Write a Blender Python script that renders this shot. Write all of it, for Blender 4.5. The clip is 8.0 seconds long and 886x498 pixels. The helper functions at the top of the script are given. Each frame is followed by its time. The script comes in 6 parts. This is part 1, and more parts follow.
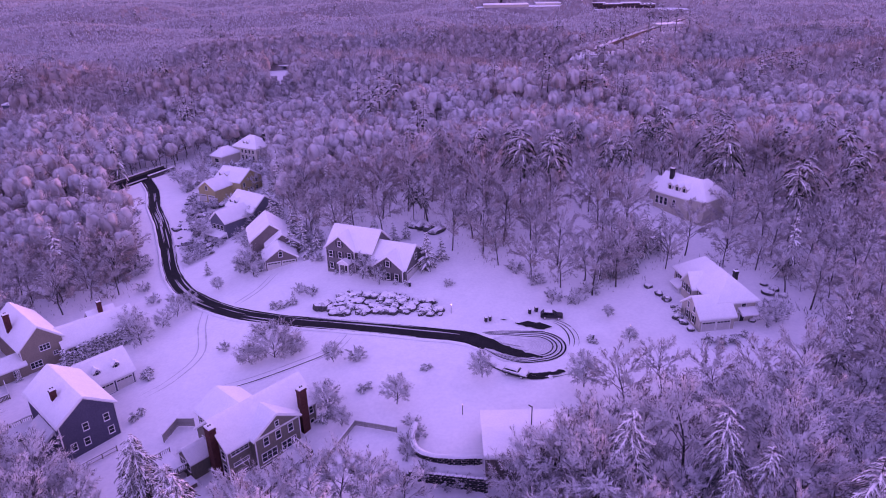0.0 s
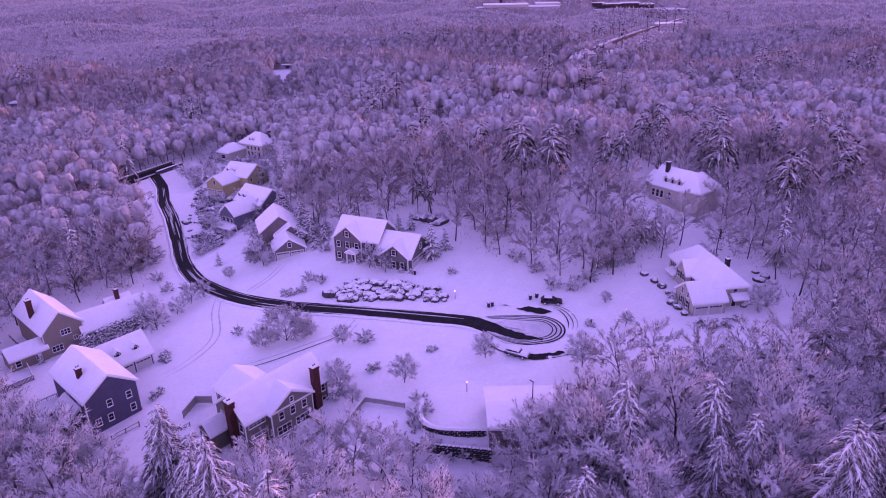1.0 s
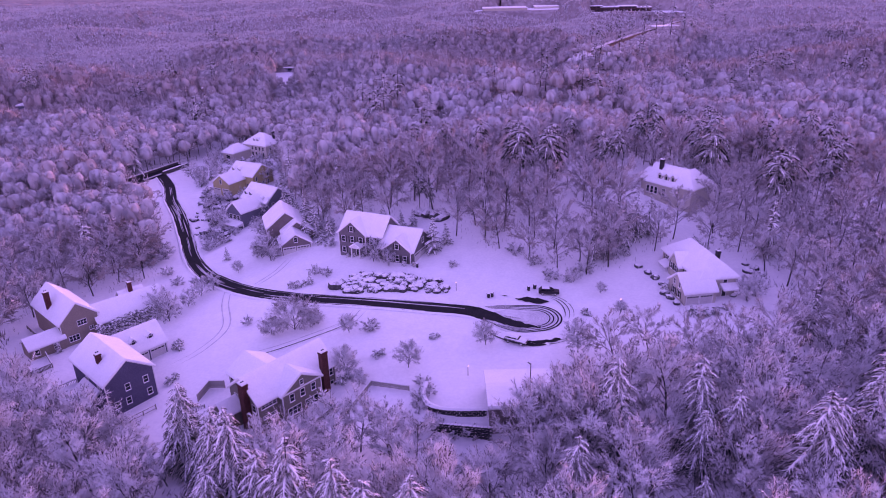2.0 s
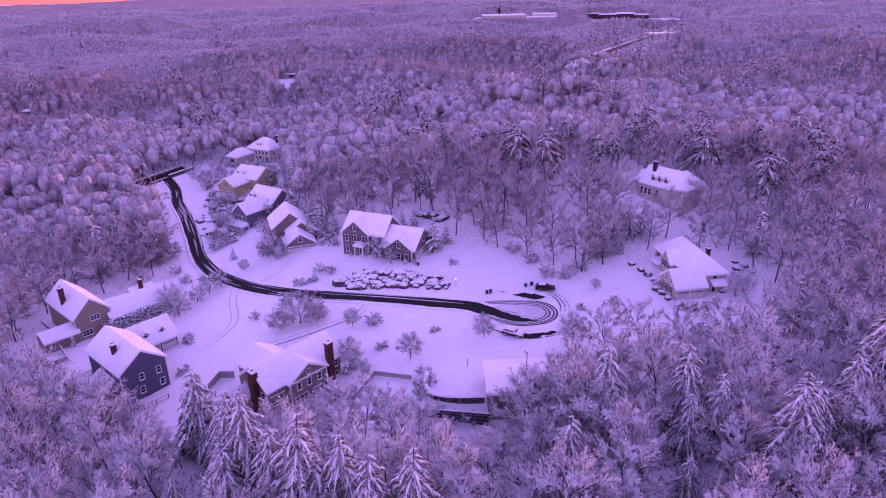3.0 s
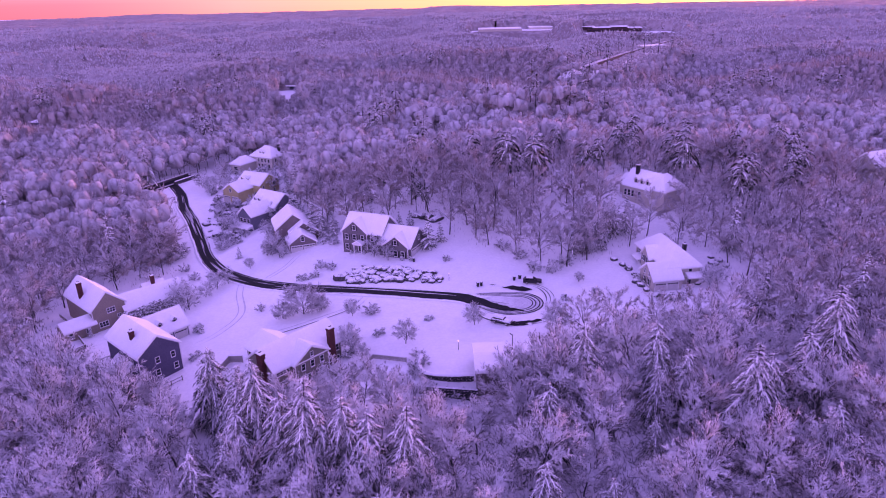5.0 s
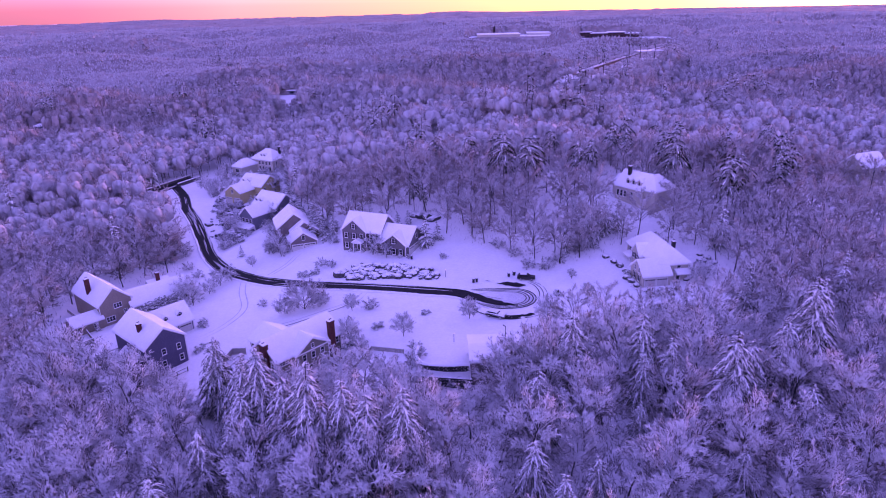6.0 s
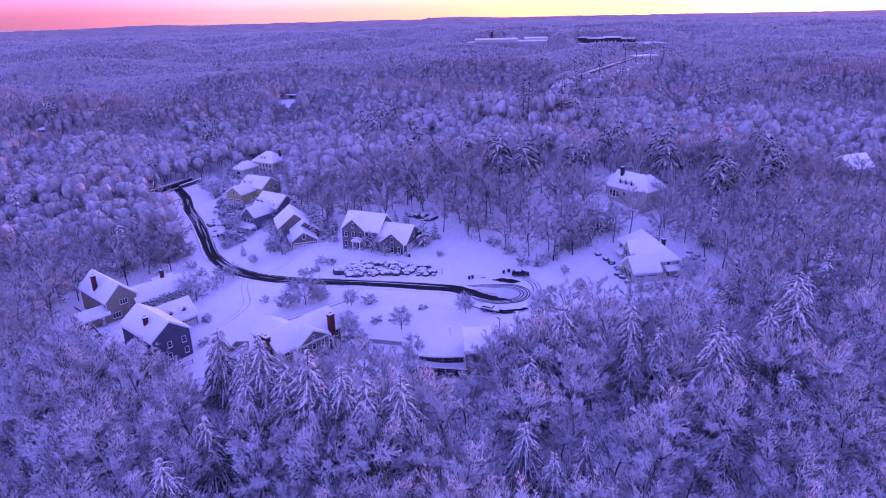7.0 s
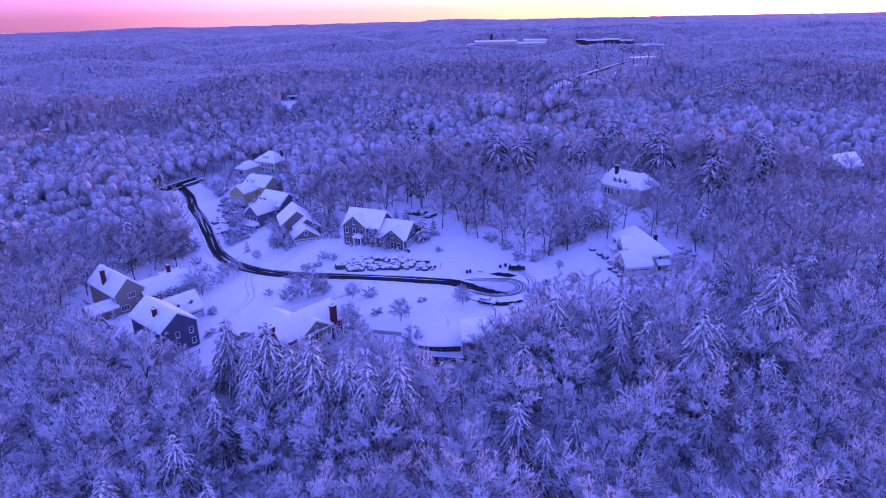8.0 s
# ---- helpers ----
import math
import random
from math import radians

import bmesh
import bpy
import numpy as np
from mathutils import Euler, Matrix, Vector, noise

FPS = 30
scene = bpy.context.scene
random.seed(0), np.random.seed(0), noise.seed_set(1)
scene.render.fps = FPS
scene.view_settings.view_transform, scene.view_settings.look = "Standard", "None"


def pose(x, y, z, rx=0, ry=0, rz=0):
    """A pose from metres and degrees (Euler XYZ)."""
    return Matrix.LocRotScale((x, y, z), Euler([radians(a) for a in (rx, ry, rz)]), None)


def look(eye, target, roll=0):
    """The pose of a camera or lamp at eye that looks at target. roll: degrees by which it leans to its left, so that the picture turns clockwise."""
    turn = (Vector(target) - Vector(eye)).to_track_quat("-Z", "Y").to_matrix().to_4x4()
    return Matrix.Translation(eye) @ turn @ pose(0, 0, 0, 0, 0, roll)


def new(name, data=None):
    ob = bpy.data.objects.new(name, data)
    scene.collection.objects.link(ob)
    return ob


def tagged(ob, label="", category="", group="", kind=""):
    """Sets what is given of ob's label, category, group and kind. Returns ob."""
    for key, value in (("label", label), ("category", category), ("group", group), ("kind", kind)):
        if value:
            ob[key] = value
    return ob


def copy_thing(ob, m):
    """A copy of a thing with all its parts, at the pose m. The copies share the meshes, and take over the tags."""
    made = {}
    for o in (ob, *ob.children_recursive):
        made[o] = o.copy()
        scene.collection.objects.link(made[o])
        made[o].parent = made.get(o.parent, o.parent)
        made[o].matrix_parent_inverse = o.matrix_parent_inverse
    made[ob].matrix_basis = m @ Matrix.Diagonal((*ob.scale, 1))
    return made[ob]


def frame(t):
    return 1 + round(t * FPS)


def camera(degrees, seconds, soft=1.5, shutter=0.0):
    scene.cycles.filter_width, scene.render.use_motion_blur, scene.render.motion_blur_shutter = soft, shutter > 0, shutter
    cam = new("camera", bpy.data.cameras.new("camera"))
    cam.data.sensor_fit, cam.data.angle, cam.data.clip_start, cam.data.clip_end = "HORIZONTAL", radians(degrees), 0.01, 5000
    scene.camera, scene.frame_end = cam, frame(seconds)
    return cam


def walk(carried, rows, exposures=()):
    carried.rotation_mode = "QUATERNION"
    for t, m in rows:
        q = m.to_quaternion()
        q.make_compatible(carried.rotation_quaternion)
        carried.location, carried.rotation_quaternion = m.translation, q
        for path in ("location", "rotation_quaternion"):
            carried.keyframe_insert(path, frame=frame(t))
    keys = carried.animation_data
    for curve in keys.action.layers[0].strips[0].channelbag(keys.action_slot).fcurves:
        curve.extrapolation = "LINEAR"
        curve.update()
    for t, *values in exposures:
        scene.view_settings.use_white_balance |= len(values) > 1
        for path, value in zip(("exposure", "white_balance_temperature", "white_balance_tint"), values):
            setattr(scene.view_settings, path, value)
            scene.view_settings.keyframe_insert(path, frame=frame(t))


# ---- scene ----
cam = camera(67.9, 8.0, 1.0)
PATH = [
    (0, (0.852, -5.918, 69.19), (0.853, -4.076, 68.41), -1.2),
    (0.5, (0.304, -9.196, 69.169), (0.304, -7.354, 68.389), -1.3),
    (1, (-0.225, -12.455, 69.182), (-0.223, -10.614, 68.403), -1.2),
    (1.5, (-0.504, -15.675, 69.256), (-0.502, -13.832, 68.479), -1.3),
    (3, (-0.934, -24.961, 69.631), (-0.929, -23.108, 68.879), -1.3),
    (3.5, (-0.683, -27.994, 69.816), (-0.679, -26.137, 69.072), -1.4),
    (4, (-0.602, -30.919, 69.848), (-0.595, -29.059, 69.113), -1.3),
    (4.5, (-0.218, -33.786, 69.892), (-0.209, -31.922, 69.166), -1.4),
    (6, (0.862, -42.451, 69.896), (0.874, -40.579, 69.193), -1.4),
    (6.5, (1.091, -45.237, 69.835), (1.106, -43.362, 69.139), -1.4),
    (7, (1.325, -48.006, 69.823), (1.341, -46.129, 69.134), -1.4),
    (7.5, (1.44, -50.954, 69.893), (1.457, -49.075, 69.208), -1.4),
    (8, (1.671, -53.846, 69.963), (1.687, -51.966, 69.279), -1.4),
]
EXPOSURES = [(0, 2.56, 8450, 155), (4.5, 2.68, 8500, 167), (6.0, 2.58, 7150, 156), (6.5, 2.55, 6800, 150), (7.2, 2.47, 6250, 141), (8, 2.39, 5720, 129)]
walk(cam, [(t, look(eye, target, roll)) for t, eye, target, roll in PATH], EXPOSURES)

# ---- light ----
SUN_AZ, SUN_EL = radians(33), radians(4.4)
world = bpy.data.worlds.new("dusk")
scene.world = world
world.use_nodes = True
wn, wl = world.node_tree.nodes, world.node_tree.links
sky = wn.new("ShaderNodeTexSky")
sky.sky_type, sky.sun_disc = "NISHITA", False
sky.sun_elevation, sky.sun_rotation = SUN_EL, SUN_AZ
sky.air_density, sky.dust_density, sky.ozone_density = 1.0, 0.7, 3.2
# the dusk sky turns from gold near the sun to rose away from it, low over the horizon
place, split, low, toward, away, both, rose = (wn.new("ShaderNode" + k) for k in ("TexCoord", "SeparateXYZ", "MapRange", "VectorMath", "MapRange", "Math", "Mix"))
wl.new(place.outputs["Generated"], split.inputs[0])
wl.new(split.outputs["Z"], low.inputs[0])
low.inputs[1].default_value, low.inputs[2].default_value, low.inputs[3].default_value, low.inputs[4].default_value = 0.02, 0.22, 1, 0
toward.operation = "DOT_PRODUCT"
wl.new(place.outputs["Generated"], toward.inputs[0])
toward.inputs[1].default_value = (math.sin(SUN_AZ), math.cos(SUN_AZ), 0)
wl.new(toward.outputs["Value"], away.inputs[0])
away.inputs[1].default_value, away.inputs[2].default_value, away.inputs[3].default_value, away.inputs[4].default_value = 0.95, 0.5, 0, 1
both.operation = "MULTIPLY"
wl.new(low.outputs[0], both.inputs[0])
wl.new(away.outputs[0], both.inputs[1])
rose.data_type, rose.blend_type = "RGBA", "MULTIPLY"
wl.new(both.outputs[0], rose.inputs[0])
wl.new(sky.outputs["Color"], rose.inputs[6])
rose.inputs[7].default_value = (0.62, 0.48, 1.05, 1)
# gold low over the horizon towards the sun
band, side, part_gold, gold = (wn.new("ShaderNode" + k) for k in ("MapRange", "MapRange", "Math", "Mix"))
wl.new(split.outputs["Z"], band.inputs[0])
band.inputs[1].default_value, band.inputs[2].default_value, band.inputs[3].default_value, band.inputs[4].default_value = 0.0, 0.2, 1, 0
wl.new(toward.outputs["Value"], side.inputs[0])
side.inputs[1].default_value, side.inputs[2].default_value, side.inputs[3].default_value, side.inputs[4].default_value = 0.66, 0.97, 0, 1
part_gold.operation = "MULTIPLY"
wl.new(band.outputs[0], part_gold.inputs[0])
wl.new(side.outputs[0], part_gold.inputs[1])
gold.data_type, gold.blend_type = "RGBA", "MULTIPLY"
wl.new(part_gold.outputs[0], gold.inputs[0])
wl.new(rose.outputs[2], gold.inputs[6])
gold.inputs[7].default_value = (0.55, 0.34, 0.17, 1)
wl.new(gold.outputs[2], wn["Background"].inputs["Color"])
wn["Background"].inputs["Strength"].default_value = 0.15
sun = new("sun", bpy.data.lights.new("sun", "SUN"))
sun.data.energy, sun.data.angle, sun.data.color = 0.15, radians(8), (1.0, 0.58, 0.46)
sun_way = Vector((math.sin(SUN_AZ) * math.cos(SUN_EL), math.cos(SUN_AZ) * math.cos(SUN_EL), math.sin(SUN_EL)))
sun.matrix_world = look((0, 0, 300), Vector((0, 0, 300)) - sun_way)


# ---- materials ----
def material(name, dark, light, scale=1.0, rough=0.85, bump=0.15, fine=6.0, snow=None, metal=0.0, spread=(0.35, 0.65), sheer=0.0):
    """Two tones mixed by coarse and fine noise; snow: the slope range over which snow lies on upper faces; sheer: the share of light that passes through."""
    m = bpy.data.materials.new(name)
    m.use_nodes = True
    n, l = m.node_tree.nodes, m.node_tree.links
    b = n["Principled BSDF"]
    b.inputs["Specular IOR Level"].default_value = 0.5 if rough < 0.6 else 0.15
    b.inputs["Roughness"].default_value, b.inputs["Metallic"].default_value = rough, metal
    place = n.new("ShaderNodeTexCoord")
    big, small = n.new("ShaderNodeTexNoise"), n.new("ShaderNodeTexNoise")
    for tex, s in ((big, scale), (small, scale * fine)):
        tex.inputs["Scale"].default_value, tex.inputs["Detail"].default_value = s, 3
        l.new(place.outputs["Object"], tex.inputs["Vector"])
    add = n.new("ShaderNodeMath")
    add.operation = "MULTIPLY_ADD"
    l.new(small.outputs["Fac"], add.inputs[0])
    add.inputs[1].default_value = 0.6
    half = n.new("ShaderNodeMath")
    half.operation = "MULTIPLY"
    l.new(big.outputs["Fac"], half.inputs[0])
    half.inputs[1].default_value = 0.4
    l.new(half.outputs[0], add.inputs[2])
    ramp = n.new("ShaderNodeValToRGB")
    ramp.color_ramp.elements[0].position, ramp.color_ramp.elements[1].position = spread
    ramp.color_ramp.elements[0].color, ramp.color_ramp.elements[1].color = (*dark, 1), (*light, 1)
    l.new(add.outputs[0], ramp.inputs[0])
    colour = ramp.outputs[0]
    if snow:
        geo, split, fit_range, mix = n.new("ShaderNodeNewGeometry"), n.new("ShaderNodeSeparateXYZ"), n.new("ShaderNodeMapRange"), n.new("ShaderNodeMix")
        l.new(geo.outputs["Normal"], split.inputs[0])
        jitter = n.new("ShaderNodeMath")
        jitter.operation = "MULTIPLY_ADD"
        l.new(small.outputs["Fac"], jitter.inputs[0])
        jitter.inputs[1].default_value = 0.5
        l.new(split.outputs["Z"], jitter.inputs[2])
        l.new(jitter.outputs[0], fit_range.inputs[0])
        fit_range.inputs[1].default_value, fit_range.inputs[2].default_value = snow[0] + 0.25, snow[1] + 0.25
        mix.data_type = "RGBA"
        l.new(fit_range.outputs[0], mix.inputs[0])
        l.new(colour, mix.inputs[6])
        mix.inputs[7].default_value = (0.82, 0.83, 0.86, 1)
        colour = mix.outputs[2]
    l.new(colour, b.inputs["Base Color"])
    if bump:
        bu = n.new("ShaderNodeBump")
        bu.inputs["Strength"].default_value, bu.inputs["Distance"].default_value = bump, 0.1
        l.new(add.outputs[0], bu.inputs["Height"])
        l.new(bu.outputs[0], b.inputs["Normal"])
    if sheer:
        pass_on, both = n.new("ShaderNodeBsdfTranslucent"), n.new("ShaderNodeMixShader")
        l.new(colour, pass_on.inputs["Color"])
        both.inputs[0].default_value = sheer
        l.new(b.outputs[0], both.inputs[1])
        l.new(pass_on.outputs[0], both.inputs[2])
        l.new(both.outputs[0], n["Material Output"].inputs["Surface"])
    return m


SNOW = material("snow", (0.82, 0.83, 0.86), (0.92, 0.92, 0.94), 0.25, 0.9, 0.25)
ROOF_SNOW = material("roof_snow", (0.84, 0.85, 0.88), (0.93, 0.93, 0.95), 0.5, 0.9, 0.2)
ASPHALT = material("wet_asphalt", (0.012, 0.012, 0.014), (0.032, 0.032, 0.035), 0.8, 0.95, 0.2, 8)
SLUSH = material("slush", (0.45, 0.45, 0.48), (0.74, 0.75, 0.78), 0.5, 0.8, 0.3, 9)
BARK = material("bark", (0.04, 0.034, 0.032), (0.11, 0.092, 0.086), 2.0, 0.95, 0.4, snow=(0.3, 0.8))
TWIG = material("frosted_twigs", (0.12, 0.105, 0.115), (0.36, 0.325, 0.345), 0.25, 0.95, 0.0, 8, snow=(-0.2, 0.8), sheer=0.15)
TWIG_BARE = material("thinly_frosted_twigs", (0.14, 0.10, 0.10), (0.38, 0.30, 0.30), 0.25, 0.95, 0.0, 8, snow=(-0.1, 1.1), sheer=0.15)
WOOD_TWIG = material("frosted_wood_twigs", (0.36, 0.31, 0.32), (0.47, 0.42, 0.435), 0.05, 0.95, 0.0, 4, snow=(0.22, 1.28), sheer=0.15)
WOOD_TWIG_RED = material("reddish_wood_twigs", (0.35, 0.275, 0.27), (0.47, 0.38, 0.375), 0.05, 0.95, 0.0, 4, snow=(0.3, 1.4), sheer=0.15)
# far twigs: base tones lightened to stand for distance haze, besides the frost
FAR_TWIG = material("far_frosted_haze_twigs", (0.43, 0.365, 0.37), (0.54, 0.475, 0.485), 0.03, 0.95, 0.0, 5, snow=(0.4, 1.6), sheer=0.15)
FAR_TWIG_RED = material("far_reddish_haze_twigs", (0.43, 0.325, 0.32), (0.55, 0.435, 0.43), 0.03, 0.95, 0.0, 5, snow=(0.5, 1.9), sheer=0.15)
NEEDLE = material("dark_needles", (0.02, 0.024, 0.02), (0.06, 0.065, 0.056), 1.5, 0.9, 0.3, 4, snow=(0.6, 1.25))
# darker than the far twigs: shade in the gaps between crowns is in the colour
CANOPY = material("frosted_shaded_canopy", (0.25, 0.19, 0.195), (0.41, 0.35, 0.355), 0.012, 0.95, 0.4, 14, spread=(0.42, 0.6))
BRUSH_MAT = material("snowy_brush", (0.12, 0.10, 0.10), (0.42, 0.39, 0.40), 0.5, 0.95, 0.0, 6, snow=(0.0, 0.9))
ROCK = material("rock", (0.03, 0.03, 0.034), (0.11, 0.105, 0.105), 1.2, 0.9, 0.5, 5, snow=(0.62, 0.9))
BRICK = material("brick", (0.085, 0.022, 0.022), (0.17, 0.05, 0.042), 2.0, 0.9, 0.3, 8)
SCHOOL_BRICK = material("dark_school_brick", (0.05, 0.025, 0.026), (0.11, 0.055, 0.052), 0.5, 0.9, 0.2, 6)
WALL_STONE = material("dark_wall_stone", (0.016, 0.016, 0.019), (0.06, 0.058, 0.06), 1.5, 0.9, 0.5, 6, snow=(0.6, 0.95))
PACKED = material("packed_snow", (0.62, 0.62, 0.66), (0.78, 0.79, 0.82), 0.35, 0.85, 0.2, 5)
TRIM = material("white_trim", (0.66, 0.66, 0.66), (0.78, 0.78, 0.77), 1.0, 0.6, 0.05)
DOOR_PAINT = material("pale_door_paint", (0.50, 0.48, 0.47), (0.62, 0.60, 0.58), 1.0, 0.6, 0.05)
GLASS = material("dark_glass", (0.012, 0.013, 0.017), (0.03, 0.03, 0.036), 0.7, 0.08, 0.0)
WOOD = material("weathered_wood", (0.11, 0.09, 0.075), (0.24, 0.2, 0.17), 2.0, 0.85, 0.3, snow=(0.6, 0.8))
PALE_WOOD = material("pale_weathered_wood", (0.28, 0.25, 0.23), (0.44, 0.41, 0.38), 2.0, 0.9, 0.2, snow=(0.5, 0.8))
IRON = material("black_metal", (0.015, 0.015, 0.017), (0.04, 0.04, 0.042), 3.0, 0.5, 0.05, metal=0.3)


def siding(name, dark, light):
    """Painted clapboard: horizontal courses as fine relief over two close tones."""
    m = material(name, dark, light, 0.6, 0.75, 0.0)
    n, l = m.node_tree.nodes, m.node_tree.links
    wave, place, bu = n.new("ShaderNodeTexWave"), n.new("ShaderNodeTexCoord"), n.new("ShaderNodeBump")
    wave.bands_direction, wave.wave_profile = "Z", "SAW"
    wave.inputs["Scale"].default_value = 1.9
    bu.inputs["Strength"].default_value, bu.inputs["Distance"].default_value = 0.6, 0.03
    l.new(place.outputs["Object"], wave.inputs["Vector"])
    l.new(wave.outputs["Fac"], bu.inputs["Height"])
    l.new(bu.outputs[0], n["Principled BSDF"].inputs["Normal"])
    return m


BROWN_SIDING = siding("taupe_siding", (0.17, 0.15, 0.12), (0.23, 0.205, 0.165))
BLUE_SIDING = siding("slate_blue_siding", (0.085, 0.082, 0.125), (0.115, 0.112, 0.16))
TAN_SIDING = siding("tan_siding", (0.27, 0.21, 0.165), (0.34, 0.27, 0.21))
GREY_SIDING = siding("grey_brown_siding", (0.13, 0.12, 0.125), (0.18, 0.165, 0.165))
BROWNISH_SIDING = siding("mauve_brown_siding", (0.17, 0.13, 0.125), (0.22, 0.17, 0.16))
STEEL_SIDING = siding("steel_grey_siding", (0.11, 0.12, 0.15), (0.15, 0.165, 0.2))
YELLOW_SIDING = siding("yellow_siding", (0.44, 0.34, 0.17), (0.52, 0.41, 0.22))
CREAM_SIDING = siding("cream_siding", (0.46, 0.41, 0.35), (0.55, 0.50, 0.43))


# ---- ground ----
def smooth(u):
    u = np.clip(u, 0, 1)
    return u * u * (3 - 2 * u)


HIGHWAY = [(103, 432), (137, 496.5), (182, 576.5), (231, 656.5), (262, 706)]
# level lots and knolls in the far woods: centre, half axes, height
FLATS = [(-112, 478, 30, 56, 0), (-261, 466, 20, 18, -3), (-264, 409, 22, 16, -5), (-154, 408, 18, 16, -2), (52, 320, 19, 19, 13), (248, 876, 70, 40, 20), (135, 1049, 90, 44, 18), (208, 612, 18, 14, 16)]


def highway_off(x, y):
    """How far a place lies from the middle of the far road."""
    best = np.full(np.broadcast(x, y).shape, 1e9)
    for (ax, ay), (ex, ey) in zip(HIGHWAY, HIGHWAY[1:]):
        u = np.clip(((x - ax) * (ex - ax) + (y - ay) * (ey - ay)) / ((ex - ax) ** 2 + (ey - ay) ** 2), 0, 1)
        best = np.minimum(best, np.hypot(x - ax - u * (ex - ax), y - ay - u * (ey - ay)))
    return best


def ground_z(x, y):
    """The lie of the land: lower to the west, a wooded hill to the north-east, rolling country beyond."""
    x, y = np.asarray(x, float), np.asarray(y, float)
    w = -8 * smooth((-x - 10) / 80) * (0.8 + 0.2 * smooth((y - 90) / 60))
    h = 10 * np.exp(-((x - 50) / 55) ** 2 / 2 - ((y - 195) / 40) ** 2 / 2)
    d = -2.8 * np.exp(-((x + 29) / 18) ** 2 - ((y - 77) / 14) ** 2)
    d = d - 2.6 * smooth((73.5 - y) / 3) * smooth((14 - np.abs(x - 2)) / 6) * smooth((y - 42) / 18)
    r = np.hypot(x, y)
    ridge = 8.0 * np.sin(y / 31 + 1.7 * np.sin(x / 125 + 0.6) + 0.7 * np.sin(x / 51)) + 6.0 * np.sin(y / 74 - x / 96 + 1.2 * np.sin(x / 160 + 2)) + 3.0 * np.sin(x / 66 + y / 240)
    roll = smooth((r - 310) / 240) * (ridge * smooth((2600 - r) / 1500) - 5)
    az = np.arctan2(x, y)
    far = smooth((r - 2400) / 1900) * (30 * np.exp(-((az + 0.40) / 0.10) ** 2) + 24 * np.exp(-(az / 0.16) ** 2) + 14 * np.exp(-((az - 0.52) / 0.07) ** 2) + 3 * np.sin(az * 31) - 30)
    swell = 11.0 * smooth((r - 560) / 260) * smooth((2800 - r) / 1200) * np.sin(y / 47 + 1.4 * np.sin(x / 190 + 1.1) + x / 170) * (1 - smooth((az - 0.05) / 0.08) * smooth((980 - r) / 60))
    z = w + h + d + roll + far + swell
    for cx, cy, rx, ry, level in FLATS:
        z = z + (level - z) * smooth((1.9 - np.hypot((x - cx) / rx, (y - cy) / ry)) / 0.9)
    off = highway_off(x, y)
    z = np.where(off < 120, np.minimum(z, 5 + 14 * smooth((off - 45) / 75)), z)
    z = np.maximum(z, -20 + 39 * smooth((46 - off) / 36))
    return z


def gz(x, y):
    return float(ground_z(x, y))


def mesh_object(name, verts, faces, mat, parent=None, shade=False, normals=None):
    """A mesh from arrays: verts (n, 3) and faces (m, 3) or (m, 4); normals: one for each vertex."""
    verts, faces = np.asarray(verts, np.float32), np.asarray(faces, np.int32)
    me = bpy.data.meshes.new(name)
    k = faces.shape[1]
    me.vertices.add(len(verts))
    me.vertices.foreach_set("co", verts.ravel())
    me.loops.add(faces.size)
    me.loops.foreach_set("vertex_index", faces.ravel())
    me.polygons.add(len(faces))
    me.polygons.foreach_set("loop_start", np.arange(0, faces.size, k, dtype=np.int32))
    me.polygons.foreach_set("use_smooth", np.full(len(faces), shade or normals is not None))
    me.materials.append(mat)
    if normals is not None:
        me.attributes.new("custom_normal", "FLOAT_VECTOR", "POINT").data.foreach_set("vector", np.asarray(normals, np.float32).ravel())
    me.update(calc_edges=True)
    ob = new(name, me)
    ob.parent = parent
    return ob


def grid_faces(nu, nv):
    i = np.arange(nu - 1)[:, None] * nv + np.arange(nv - 1)[None, :]
    return np.stack([i, i + nv, i + nv + 1, i + 1], -1).reshape(-1, 4)


def axis(lo, hi, step, end):
    inner = np.arange(lo, hi + step, step)
    grow = [step]
    while sum(grow) < end:
        grow.append(grow[-1] * 1.055)
    out = np.cumsum(grow)
    return np.concatenate([lo - out[::-1], inner, inner[-1] + out])


gx, gy = axis(-170, 170, 2.0, 4600), axis(-60, 330, 2.0, 4500)
X, Y = np.meshgrid(gx, gy, indexing="ij")
ground = mesh_object("ground", np.stack([X, Y, ground_z(X, Y)], -1).reshape(-1, 3), grid_faces(len(gx), len(gy)), SNOW, shade=True)
tagged(ground, "rolling ground under fresh white snow", "ground", kind="structure")


def spline(pts, step=1.0):
    """A smooth line through points in plan."""
    p = [Vector(q) for q in pts]
    p = [2 * p[0] - p[1]] + p + [2 * p[-1] - p[-2]]
    out = []
    for a, b, c, d in zip(p, p[1:], p[2:], p[3:]):
        n = max(2, int((c - b).length / step))
        for i in range(n):
            t = i / n
            out.append(0.5 * (2 * b + (c - a) * t + (2 * a - 5 * b + 4 * c - d) * t * t + (3 * b - a - 3 * c + d) * t ** 3))
    out.append(p[-2])
    return out


